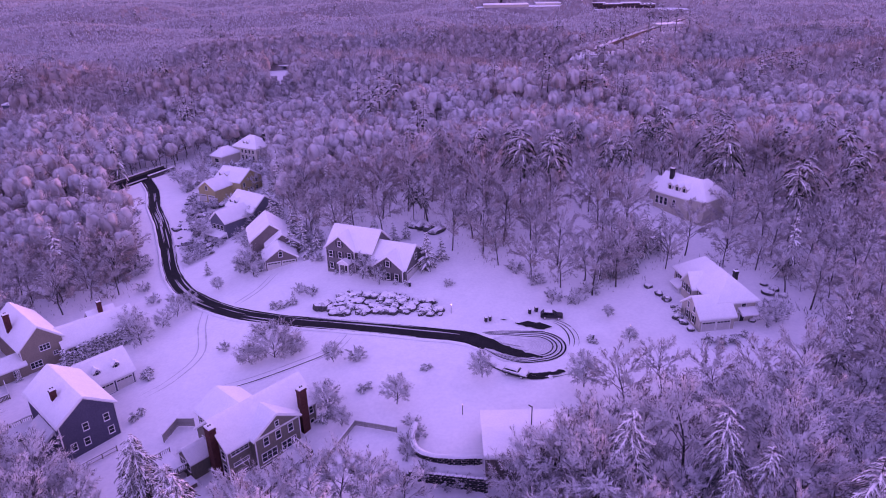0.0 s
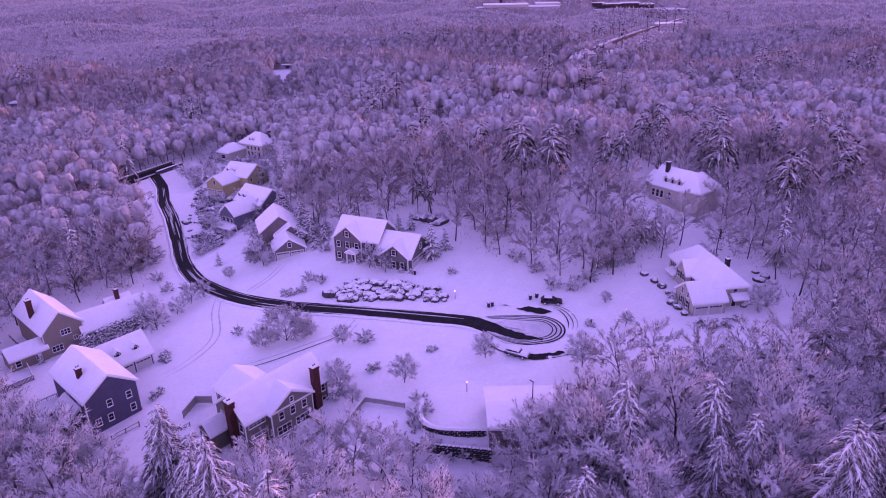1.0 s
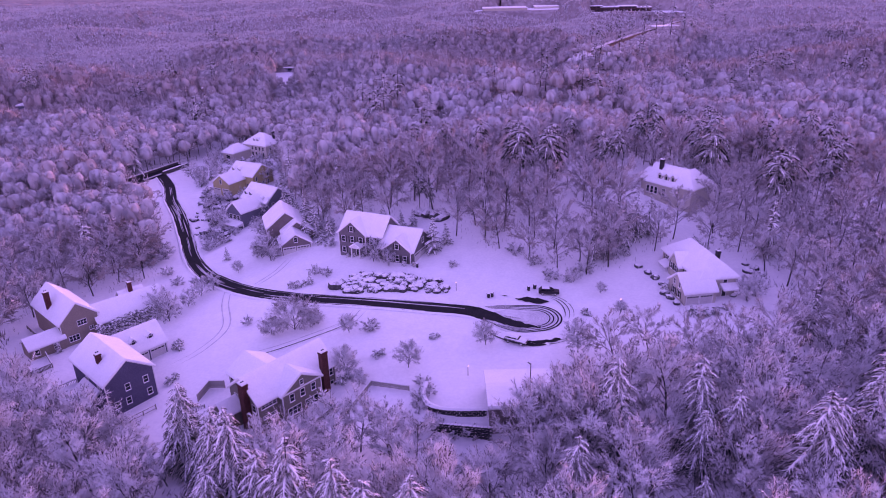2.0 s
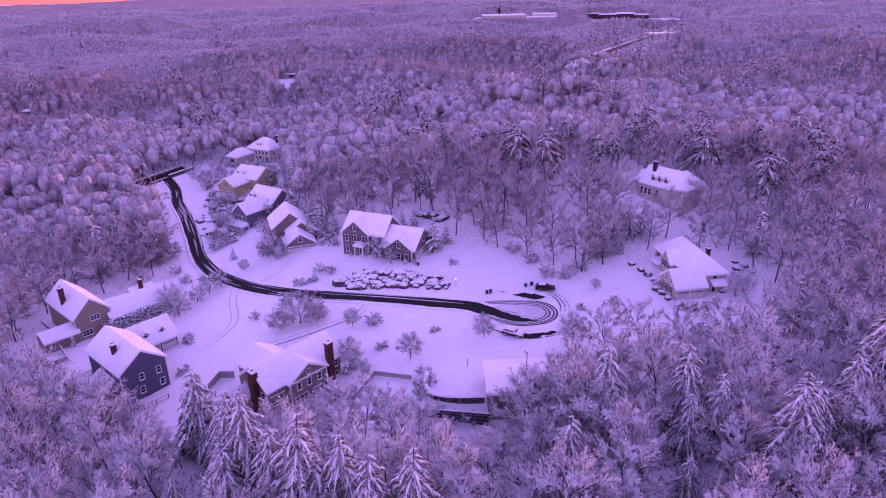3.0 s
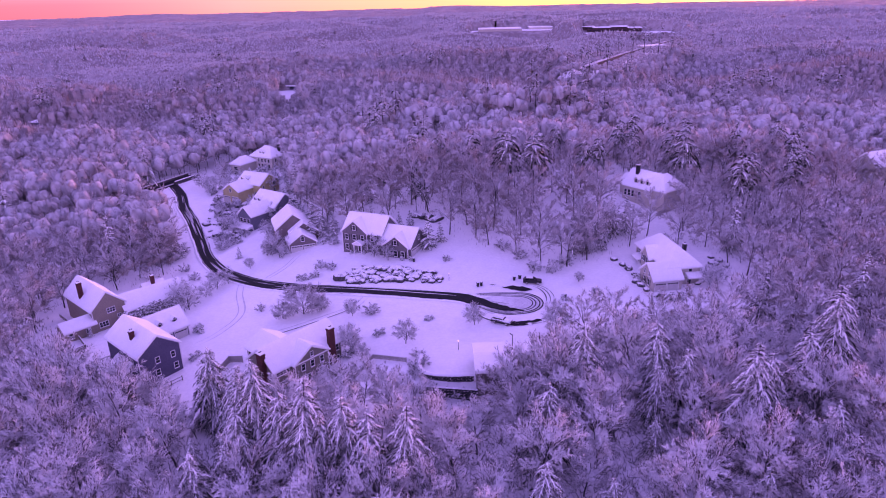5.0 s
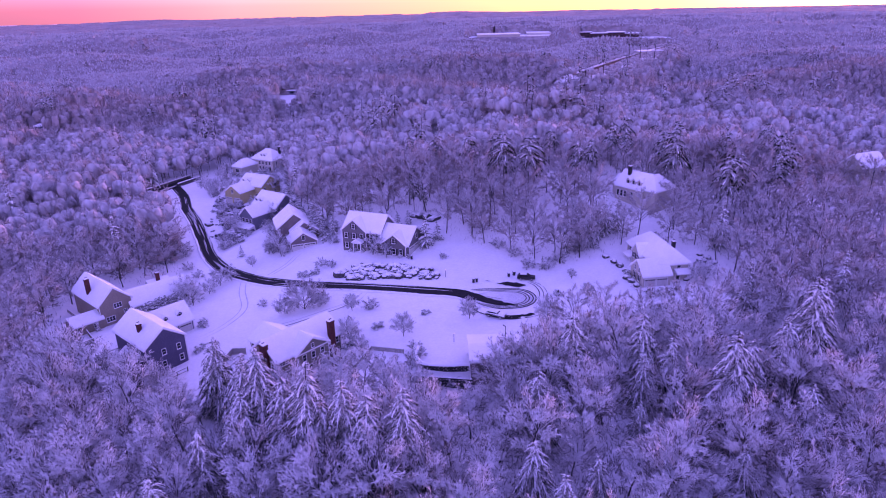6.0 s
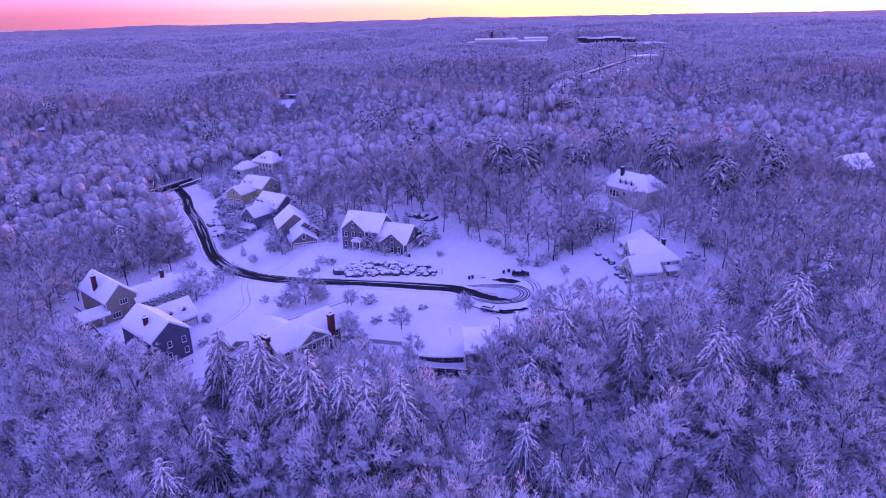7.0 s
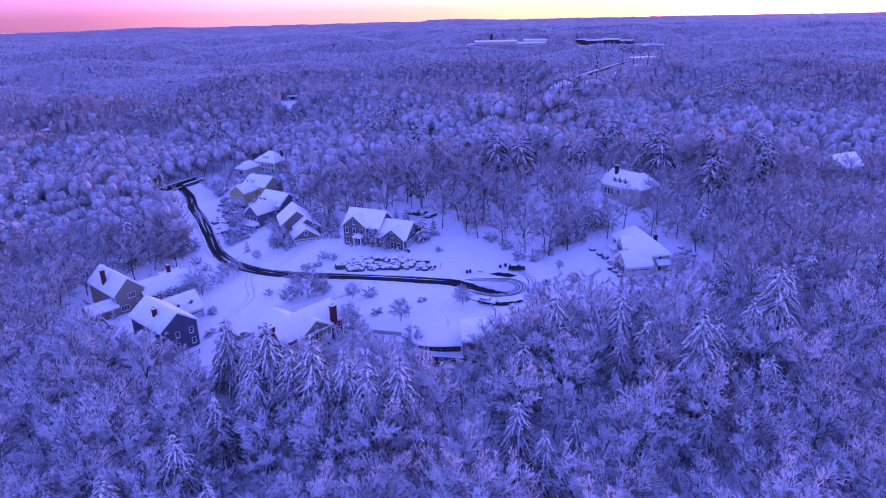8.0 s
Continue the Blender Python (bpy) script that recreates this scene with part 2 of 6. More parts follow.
def strip(name, pts, width, mat, lift, parent=None, ragged=0.0, taper=False, across=4, seed=1):
    """A band that follows the ground along a line in plan."""
    line = spline(pts, 0.8)
    rng = np.random.RandomState(seed)
    n, verts = len(line), []
    edge = np.convolve(rng.uniform(-1, 1, (n + 4)), np.ones(5) / 5, "valid") * ragged, np.convolve(rng.uniform(-1, 1, (n + 4)), np.ones(5) / 5, "valid") * ragged
    for i, p in enumerate(line):
        way = (line[min(i + 1, n - 1)] - line[max(i - 1, 0)]).normalized()
        side = Vector((-way.y, way.x))
        w = width * (min(1, 0.15 + 3 * min(i, n - 1 - i) / n) if taper else 1)
        for k in range(across + 1):
            s = (k / across - 0.5) * w + (edge[0][i] if k == 0 else edge[1][i] if k == across else 0)
            q = p + side * s
            verts.append((q.x, q.y, gz(q.x, q.y) + lift))
    return mesh_object(name, verts, grid_faces(n, across + 1)[:, ::-1], mat, parent)


ROAD = [(-122, 258), (-116.5, 249), (-110.5, 238), (-103, 220), (-94, 203), (-83, 179.5), (-75.4, 162.5), (-67.5, 149), (-58, 138), (-48.5, 129.8), (-40.5, 124.7), (-29.3, 119.4), (-16.5, 115.2), (-4.6, 112.2), (4.7, 109.8), (9.5, 106.8)]
road = strip("road", ROAD, 4.6, ASPHALT, 0.06, ragged=0.5, across=6)
tagged(road, "ploughed dark wet asphalt lane with snow streaks", "road", kind="structure")


# ---- houses ----
def part(name, bm, mat, parent, label=""):
    """One mesh under a thing or under a part."""
    me = bpy.data.meshes.new(name)
    bm.normal_update()
    bm.to_mesh(me)
    bm.free()
    me.materials.append(mat)
    ob = new(name, me)
    ob.parent = parent
    return tagged(ob, label)


def box(bm, x0, x1, y0, y1, z0, z1):
    v = [bm.verts.new(p) for p in ((x0, y0, z0), (x1, y0, z0), (x1, y1, z0), (x0, y1, z0), (x0, y0, z1), (x1, y0, z1), (x1, y1, z1), (x0, y1, z1))]
    for f in ((3, 2, 1, 0), (4, 5, 6, 7), (0, 1, 5, 4), (1, 2, 6, 5), (2, 3, 7, 6), (3, 0, 4, 7)):
        bm.faces.new([v[i] for i in f])


def soft_box(bm, x0, x1, y0, y1, z0, z1, r):
    """A box whose upper edges are rounded, as a cap of snow."""
    rings = [(0, z0), (0, z1 - r), (0.3 * r, z1 - 0.3 * r), (r, z1)]
    prev = None
    for inset, z in rings:
        ring = [bm.verts.new(p) for p in ((x0 + inset, y0 + inset, z), (x1 - inset, y0 + inset, z), (x1 - inset, y1 - inset, z), (x0 + inset, y1 - inset, z))]
        if prev:
            for i in range(4):
                bm.faces.new((prev[i], prev[(i + 1) % 4], ring[(i + 1) % 4], ring[i]))
        else:
            bm.faces.new(ring[::-1])
        prev = ring
    bm.faces.new(prev)


def prism(bm, profile, a0, a1, along):
    """A profile of (s, z) drawn out from a0 to a1 along x or y."""
    def at(s, z, a):
        return (a, s, z) if along == "x" else (s, a, z)
    r0 = [bm.verts.new(at(s, z, a0)) for s, z in profile]
    r1 = [bm.verts.new(at(s, z, a1)) for s, z in profile]
    n = len(profile)
    bm.faces.new(r0)
    bm.faces.new(r1[::-1])
    for i in range(n):
        bm.faces.new((r0[i], r1[i], r1[(i + 1) % n], r0[(i + 1) % n]))
    bmesh.ops.recalc_face_normals(bm, faces=bm.faces)


def house(name, x, y, yaw, z, label):
    ob = new(name)
    ob.matrix_world = pose(x, y, z, 0, 0, yaw)
    return tagged(ob, label, "house")


def gable(h, x0, x1, y0, y1, eave, ridge, along, wall_mat, base=-1.5, over=0.4, snow=0.38, lift_at=0.5):
    """A gabled wing: wall, roof with white rakes, and the snow that lies on it. along: the ridge's axis."""
    s0, s1, a0, a1 = (y0, y1, x0, x1) if along == "x" else (x0, x1, y0, y1)
    mid, slope = s0 + (s1 - s0) * lift_at, (ridge - eave) / ((s1 - s0) * lift_at)
    slope2 = (ridge - eave) / ((s1 - s0) * (1 - lift_at))
    bm = bmesh.new()
    prism(bm, [(s0, base), (s1, base), (s1, eave), (mid, ridge), (s0, eave)], a0, a1, along)
    wall = part("wall", bm, wall_mat, h)
    bm = bmesh.new()
    l0, l1 = (s0 - over, eave - over * slope), (s1 + over, eave - over * slope2)
    prism(bm, [(l0[0], l0[1] + 0.01), (mid, ridge + 0.01), (l1[0], l1[1] + 0.01), (l1[0], l1[1] + 0.24), (mid, ridge + 0.26), (l0[0], l0[1] + 0.24)], a0 - over * 0.7, a1 + over * 0.7, along)
    roof = part("roof", bm, TRIM, h, "white-edged roof boards")
    bm = bmesh.new()
    t, e = snow, 0.07
    prof = [(l0[0] - e, l0[1] + 0.2), (l0[0] - e * 1.4, l0[1] + 0.2 + t * 0.5), (l0[0] + 0.12, l0[1] + 0.24 + t + 0.1 * slope), (mid - 0.5, ridge + 0.25 + t - 0.5 * slope), (mid, ridge + 0.22 + t - 0.12 * slope), (mid + 0.5, ridge + 0.25 + t - 0.5 * slope2), (l1[0] - 0.12, l1[1] + 0.24 + t + 0.1 * slope2), (l1[0] + e * 1.4, l1[1] + 0.2 + t * 0.5), (l1[0] + e, l1[1] + 0.2), (mid, ridge + 0.23)]
    prism(bm, prof, a0 - over * 0.7 - 0.05, a1 + over * 0.7 + 0.05, along)
    part("snow_cover", bm, ROOF_SNOW, roof, "thick smooth snow blanket")
    return wall


def hip(h, x0, x1, y0, y1, eave, ridge, wall_mat, base=-1.5, over=0.5, snow=0.4):
    """A hipped wing: wall, roof and the snow on it."""
    bm = bmesh.new()
    box(bm, x0, x1, y0, y1, base, eave)
    part("wall", bm, wall_mat, h)
    x0, x1, y0, y1 = x0 - over, x1 + over, y0 - over, y1 + over
    half = min(x1 - x0, y1 - y0) / 2

    def shell(bm, g, z0, thick, top):
        ends = ((x0 + half, (y0 + y1) / 2), (x1 - half, (y0 + y1) / 2)) if x1 - x0 > y1 - y0 else (((x0 + x1) / 2, y0 + half), ((x0 + x1) / 2, y1 - half))
        low = [bm.verts.new((x, y, z0)) for x, y in ((x0 - g, y0 - g), (x1 + g, y0 - g), (x1 + g, y1 + g), (x0 - g, y1 + g))]
        mid = [bm.verts.new((v.co.x, v.co.y, z0 + thick)) for v in low]
        if ends[0] == ends[1]:
            ends = ((ends[0][0] - 0.05, ends[0][1]), (ends[1][0] + 0.05, ends[1][1]))
        r = [bm.verts.new((*e, top)) for e in ends]
        bm.faces.new(low[::-1])
        for i in range(4):
            bm.faces.new((low[i], low[(i + 1) % 4], mid[(i + 1) % 4], mid[i]))
        if x1 - x0 > y1 - y0:
            fs = ((mid[0], mid[1], r[1], r[0]), (mid[1], mid[2], r[1]), (mid[2], mid[3], r[0], r[1]), (mid[3], mid[0], r[0]))
        else:
            fs = ((mid[0], mid[1], r[0]), (mid[1], mid[2], r[1], r[0]), (mid[2], mid[3], r[1]), (mid[3], mid[0], r[0], r[1]))
        for f in fs:
            bm.faces.new(f)
        bmesh.ops.recalc_face_normals(bm, faces=bm.faces)
    bm = bmesh.new()
    shell(bm, 0, eave + 0.005, 0.2, ridge)
    roof = part("roof", bm, TRIM, h, "white-edged roof boards")
    bm = bmesh.new()
    shell(bm, 0.06, eave + 0.17, snow, ridge + snow)
    bmesh.ops.bevel(bm, geom=[e for e in bm.edges if e.calc_face_angle(0) > 0.3], offset=0.12, segments=2, affect="EDGES")
    part("snow_cover", bm, ROOF_SNOW, roof, "thick smooth snow blanket")


def turned(bm, side, at):
    """Turns what was built facing -y at the origin onto a side of a wall: at = (along, wall, z)."""
    turn = {"-y": 0, "+x": 90, "+y": 180, "-x": -90}[side]
    a, w, z = at
    p = (a, w, z) if side in ("-y", "+y") else (w, a, z)
    bmesh.ops.transform(bm, matrix=pose(*p, 0, 0, turn), verts=bm.verts)


def ring(bm, x0, x1, z0, z1, f, y0, y1):
    """A frame of width f round an opening, as one closed mesh."""
    loops = []
    for g, y in ((f, y0), (0, y0), (0, y1), (f, y1)):
        loops.append([bm.verts.new(p) for p in ((x0 - g, y, z0 - g), (x1 + g, y, z0 - g), (x1 + g, y, z1 + g), (x0 - g, y, z1 + g))])
    for a, b in zip(loops, loops[1:] + loops[:1]):
        for i in range(4):
            bm.faces.new((a[i], a[(i + 1) % 4], b[(i + 1) % 4], b[i]))
    bmesh.ops.recalc_face_normals(bm, faces=bm.faces)


def window(h, side, a, w, z, wide=0.95, high=1.45, bars=1, shutters=None):
    """A sash window: white frame, a meeting rail and mullions, dark pane behind, a sill, and shutters where the house has them."""
    f = 0.11
    bm = bmesh.new()
    ring(bm, -wide / 2, wide / 2, 0, high, f, -0.07, 0.02)
    turned(bm, side, (a, w, z))
    win = part("window", bm, TRIM, h, "white sash window")
    bm = bmesh.new()
    box(bm, -wide / 2, wide / 2, -0.055, -0.01, high / 2 - 0.03, high / 2 + 0.03)
    turned(bm, side, (a, w, z))
    part("meeting_rail", bm, TRIM, win)
    for i in range(bars - 1):
        x = -wide / 2 + wide * (i + 1) / bars
        bm = bmesh.new()
        box(bm, x - 0.05, x + 0.05, -0.06, -0.008, 0, high)
        turned(bm, side, (a, w, z))
        part("mullion", bm, TRIM, win)
    bm = bmesh.new()
    box(bm, -wide / 2, wide / 2, -0.03, 0.02, 0.002, high - 0.002)
    turned(bm, side, (a, w, z))
    part("pane", bm, GLASS, win, "dark glass")
    bm = bmesh.new()
    soft_box(bm, -wide / 2 - f, wide / 2 + f, -0.15, -0.02, -f - 0.02, -f + 0.1, 0.04)
    turned(bm, side, (a, w, z))
    part("sill", bm, ROOF_SNOW, win, "snow-topped sill")
    if shutters:
        for s in (-1, 1):
            bm = bmesh.new()
            c = s * (wide / 2 + f + 0.22)
            box(bm, c - 0.2, c + 0.2, -0.05, 0.02, -f, high + f)
            turned(bm, side, (a, w, z))
            part("shutter", bm, shutters, win, "dark shutter")


def garage_door(h, side, a, w, z, wide=2.6, high=2.2):
    bm = bmesh.new()
    box(bm, -wide / 2, wide / 2, -0.02, 0.02, 0, high)
    turned(bm, side, (a, w, z))
    door = part("garage_door", bm, DOOR_PAINT, h, "pale panelled garage door")
    for i in range(4):
        bm = bmesh.new()
        box(bm, -wide / 2 + 0.02, wide / 2 - 0.02, -0.05, -0.02, i * high / 4 + 0.02, (i + 1) * high / 4 - 0.02)
        turned(bm, side, (a, w, z))
        part("panel", bm, DOOR_PAINT, door)
    bm = bmesh.new()
    ring(bm, -wide / 2, wide / 2, 0, high, 0.14, -0.08, 0.02)
    turned(bm, side, (a, w, z))
    part("frame", bm, TRIM, door, "white door frame")
    for i in range(4):
        x = -wide / 2 + wide * (i + 0.5) / 4
        bm = bmesh.new()
        box(bm, x - wide / 10, x + wide / 10, -0.06, -0.03, high * 0.79, high * 0.92)
        turned(bm, side, (a, w, z))
        part("pane", bm, GLASS, door, "small dark pane")


def front_door(h, side, a, w, z, mat=IRON):
    bm = bmesh.new()
    box(bm, -0.46, 0.46, -0.05, 0.02, 0, 2.05)
    turned(bm, side, (a, w, z))
    door = part("door", bm, mat, h)
    bm = bmesh.new()
    ring(bm, -0.46, 0.46, 0, 2.05, 0.14, -0.08, 0.02)
    turned(bm, side, (a, w, z))
    part("frame", bm, TRIM, door)


def chimney(h, x, y, z0, z1, wx=0.9, wy=0.9, mat=None):
    """A chimney stack with a corbelled head and a snow cap."""
    bm = bmesh.new()
    box(bm, x - wx / 2, x + wx / 2, y - wy / 2, y + wy / 2, z0, z1)
    box(bm, x - wx / 2 - 0.08, x + wx / 2 + 0.08, y - wy / 2 - 0.08, y + wy / 2 + 0.08, z1 - 0.35, z1 - 0.12)
    stack = part("chimney", bm, mat or BRICK, h, "tall dark red brick chimney")
    bm = bmesh.new()
    soft_box(bm, x - wx / 2 - 0.02, x + wx / 2 + 0.02, y - wy / 2 - 0.02, y + wy / 2 + 0.02, z1, z1 + 0.28, 0.1)
    part("snow_cap", bm, ROOF_SNOW, stack, "cap of snow")
    for dx in (-0.18, 0.18):
        bm = bmesh.new()
        box(bm, x + dx - 0.1, x + dx + 0.1, y - 0.1, y + 0.1, z1 - 0.05, z1 + 0.45)
        part("flue", bm, IRON, stack, "dark flue")


def corner_boards(h, x0, x1, y0, z0, z1):
    for x in (x0, x1):
        bm = bmesh.new()
        box(bm, x - 0.1, x + 0.1, y0 - 0.03, y0 + 0.1, z0, z1)
        part("corner_board", bm, TRIM, h, "white corner board")


def dormer(h, x, y, z, wall_mat, wide=1.3, high=1.5, deep=2.2):
    """A small gabled dormer that looks to -y."""
    bm = bmesh.new()
    prism(bm, [(x - wide / 2, z), (x + wide / 2, z), (x + wide / 2, z + high * 0.62), (x, z + high), (x - wide / 2, z + high * 0.62)], y, y + deep, "y")
    d = part("dormer", bm, wall_mat, h, "small gabled dormer")
    bm = bmesh.new()
    k = (high * 0.38) / (wide / 2)
    a, b = (x - wide / 2 - 0.2, z + high * 0.62 - 0.2 * k), (x + wide / 2 + 0.2, z + high * 0.62 - 0.2 * k)
    prism(bm, [(a[0], a[1] + 0.02), (x, z + high + 0.02), (b[0], b[1] + 0.02), (b[0], b[1] + 0.3), (x, z + high + 0.32), (a[0], a[1] + 0.3)], y - 0.25, y + deep, "y")
    part("snow_cover", bm, ROOF_SNOW, d, "snow on the dormer")
    bm = bmesh.new()
    box(bm, x - 0.42, x + 0.42, y - 0.05, y + 0.02, z + 0.08, z + high * 0.66)
    part("frame", bm, TRIM, d)
    bm = bmesh.new()
    box(bm, x - 0.32, x + 0.32, y - 0.07, y + 0.02, z + 0.16, z + high * 0.6)
    part("pane", bm, GLASS, d)


def railing(h, x0, y0, x1, y1, z):
    """Deck rail: posts, two rails and balusters."""
    way = Vector((x1 - x0, y1 - y0))
    n = max(1, round(way.length / 1.8))
    turn = math.degrees(math.atan2(way.y, way.x))
    bm = bmesh.new()
    for zz in (0.12, 0.9):
        box(bm, 0, way.length, -0.05, 0.05, zz, zz + 0.09)
    k = int(way.length / 0.3)
    for i in range(k):
        box(bm, i * 0.3 + 0.1, i * 0.3 + 0.15, -0.025, 0.025, 0.2, 0.9)
    for i in range(n + 1):
        x = way.length * i / n
        box(bm, x - 0.07, x + 0.07, -0.07, 0.07, -0.1, 1.08)
    bmesh.ops.transform(bm, matrix=pose(x0, y0, z, 0, 0, turn), verts=bm.verts)
    rail = part("railing", bm, WOOD, h, "wooden deck railing")
    bm = bmesh.new()
    soft_box(bm, 0, way.length, -0.1, 0.1, 0.99, 1.15, 0.06)
    bmesh.ops.transform(bm, matrix=pose(x0, y0, z, 0, 0, turn), verts=bm.verts)
    part("snow_cap", bm, ROOF_SNOW, rail, "line of snow on the rail")


def deck(h, x0, x1, y0, y1, z, ground, rails):
    bm = bmesh.new()
    box(bm, x0, x1, y0, y1, z - 0.25, z)
    d = part("deck", bm, WOOD, h, "raised wooden deck under snow")
    bm = bmesh.new()
    soft_box(bm, x0 + 0.05, x1 - 0.05, y0 + 0.05, y1 - 0.05, z, z + 0.3, 0.1)
    part("snow_cover", bm, ROOF_SNOW, d, "snow on the deck")
    for x in (x0 + 0.15, x1 - 0.15):
        for y in (y0 + 0.15, y1 - 0.15):
            bm = bmesh.new()
            box(bm, x - 0.09, x + 0.09, y - 0.09, y + 0.09, ground - 0.4, z - 0.25)
            part("post", bm, WOOD, d)
    for r in rails:
        railing(h, *r, z)


YAW = 48
# slate blue house, with its garage behind
h = house("house", -61.9, 81.2, YAW, -4.6, "slate blue clapboard house with white trim under deep snow")
gable(h, 0, 9.0, 0, 14.6, 6.9, 10.2, "y", BLUE_SIDING)
corner_boards(h, 0, 9.0, 0, -0.4, 6.8)
for a, z in ((1.5, 1.5), (3.6, 1.5), (7.6, 1.5), (3.9, 4.3), (7.3, 4.3)):
    window(h, "-y", a, 0, z, 0.82, 1.3)
for y, z in ((3.0, 4.2), (8.0, 4.2)):
    window(h, "-x", y, 0, z)
chimney(h, 2.0, 5.8, 7.4, 10.6, 0.9, 0.8)
gable(h, -2.6, 0.05, 3.0, 9.4, 2.6, 4.4, "y", BLUE_SIDING, lift_at=0.98)
window(h, "-x", 5.5, -2.6, 0.9, 1.6, 1.3, 2)
deck(h, -5.4, -0.2, 9.8, 14.4, 1.6, 0, [(-5.4, 9.8, -0.2, 9.8), (-5.4, 9.8, -5.4, 14.4), (-5.4, 14.4, -0.2, 14.4)])
gable(h, 9.05, 18.2, 14.2, 21.6, 2.9, 6.4, "x", BLUE_SIDING)
for a in (12.6, 16.2):
    garage_door(h, "-y", a, 14.2, 0.1, 3.0, 2.1)
    dormer(h, a - 0.6, 15.2, 4.0, BLUE_SIDING)
corner_boards(h, 10.6, 18.2, 14.2, 0, 2.9)

# tan house with its long wing
h = house("house", -86.2, 110.6, YAW, -6.8, "tan clapboard house with white trim under deep snow")
gable(h, 0, 8.2, 0, 16.4, 5.8, 9.6, "y", TAN_SIDING)
corner_boards(h, 0, 8.2, 0, 0, 5.7)
window(h, "-y", 4.6, 0, 4.2, 1.9, 1.2, 3)
window(h, "-y", 2.3, 0, 1.0, 2.1, 1.3, 3)
window(h, "-y", 6.3, 0, 2.3, 0.8, 0.8, 2)
chimney(h, 1.1, 8.0, 6.0, 11.2, 1.1, 0.8)
gable(h, -7.0, 0.3, -0.25, 4.6, 2.7, 4.3, "x", TAN_SIDING)
for a in (-5.6, -1.6):
    window(h, "-y", a, -0.25, 0.9, 1.0, 1.3)
railing(h, -2.5, 10, -2.5, 16, 0.4)
h2 = house("house", -80.4, 115.6, 43, -6.6, "long low tan wing under snow with dark shrubs along it")
gable(h2, 0, 15.5, 0, 7.4, 3.1, 6.3, "x", TAN_SIDING)
for a in (2.0, 5.0, 8.0, 11.5):
    window(h2, "-y", a, 0, 0.9, 1.0, 1.4)
gable(h2, 8.0, 13.5, 7.35, 11.6, 3.0, 5.0, "x", TAN_SIDING)
chimney(h2, 10.6, 8.4, 4.0, 7.4, 0.9, 0.9)

# taupe house with two brick chimneys
h = house("house", -32.4, 74.4, YAW, -2.9, "taupe clapboard house with two brick chimneys under snow")
gable(h, 0, 17.0, 0.6, 9.2, 5.0, 8.4, "x", BROWN_SIDING, base=-3)
gable(h, 4.3, 12.7, -0.6, 6.0, 5.0, 7.5, "y", BROWN_SIDING, base=-3)
bm = bmesh.new()
box(bm, 4.2, 12.8, -0.72, -0.59, 4.85, 5.15)
part("frieze", bm, TRIM, h, "white band under the gable")
gable(h, 2.4, 10.4, 6.0, 13.4, 5.0, 7.3, "y", BROWN_SIDING, base=-3)
for y in (10.4, 12.4):
    window(h, "-x", y, 2.4, 3.2, 0.9, 1.3)
corner_boards(h, 0, 17.0, 0.6, -1, 4.9)
corner_boards(h, 4.3, 12.7, -0.6, -1, 4.9)
for a in (6.2, 8.5, 10.9):
    window(h, "-y", a, -0.6, 3.1, 0.85, 1.4)
window(h, "-y", 6.5, -0.6, 0.3, 2.7, 1.5, 3)
window(h, "-y", 10.3, -0.6, 0.3, 2.7, 1.5, 3)
window(h, "-y", 8.5, -0.6, 5.5, 0.6, 0.9)
window(h, "-y", 2.2, 0.6, 3.7, 3.0, 0.8, 4)
window(h, "-y", 2.2, 0.6, 1.6, 2.6, 0.5, 1)
window(h, "-y", 2.2, 0.6, -0.8, 1.8, 0.8, 2)
for z in (0.4, 3.1):
    window(h, "-y", 13.2, 0.6, z, 0.55, 1.4)
    window(h, "-y", 16.0, 0.6, z, 0.7, 1.4)
for y in (1.7, 7.2):
    window(h, "-x", y, 0, 0.4, 1.0, 1.5)
    window(h, "-x", y, 0, 3.1, 1.0, 1.4)
chimney(h, -0.55, 3.5, -2.5, 8.5, 1.1, 1.5)
chimney(h, 14.2, 0.1, -1.5, 9.2, 1.35, 1.0)
gable(h, -3.6, 0.05, 5.6, 9.2, 2.4, 3.9, "x", BROWN_SIDING, base=-2)
for a in (6.4, 7.6, 8.6):
    window(h, "-x", a, -3.6, 0.5, 0.8, 1.5)
deck(h, -6.8, -3.7, 6.8, 12.4, 0.9, -1.5, [(-6.8, 6.8, -3.7, 6.8), (-6.8, 6.8, -6.8, 12.4), (-6.8, 12.4, -3.7, 12.4)])
bm = bmesh.new()
box(bm, 4.6, 12.4, -0.8, -0.61, -2.0, -0.3)
part("plinth", bm, ROCK, h, "dark stone footing")
bm = bmesh.new()
for i in range(6):
    box(bm, 3.1, 4.2, -0.7 - i * 0.28, -0.4 - i * 0.28, -2.2, 0.3 - i * 0.2)
part("steps", bm, TRIM, h, "white outside steps")

# grey-brown house with a front gable and a garage wing
h = house("house", -27.6, 144.0, -24, 0.9, "grey-brown house with shutters and white trim under snow")
gable(h, 0, 12.6, 0, 9.4, 6.2, 10.2, "x", GREY_SIDING, base=-2)
gable(h, 0.0, 8.0, -0.7, 5.0, 6.2, 9.5, "y", GREY_SIDING, base=-2)
gable(h, 12.3, 22.2, -1.4, 9.6, 4.0, 7.9, "x", GREY_SIDING, base=-2)
gable(h, 14.0, 21.6, -2.0, 4.0, 4.0, 6.9, "y", GREY_SIDING, base=-2)
corner_boards(h, 0, 8.0, -0.7, -0.6, 6.1)
corner_boards(h, 14.0, 21.6, -2.0, 0, 3.9)
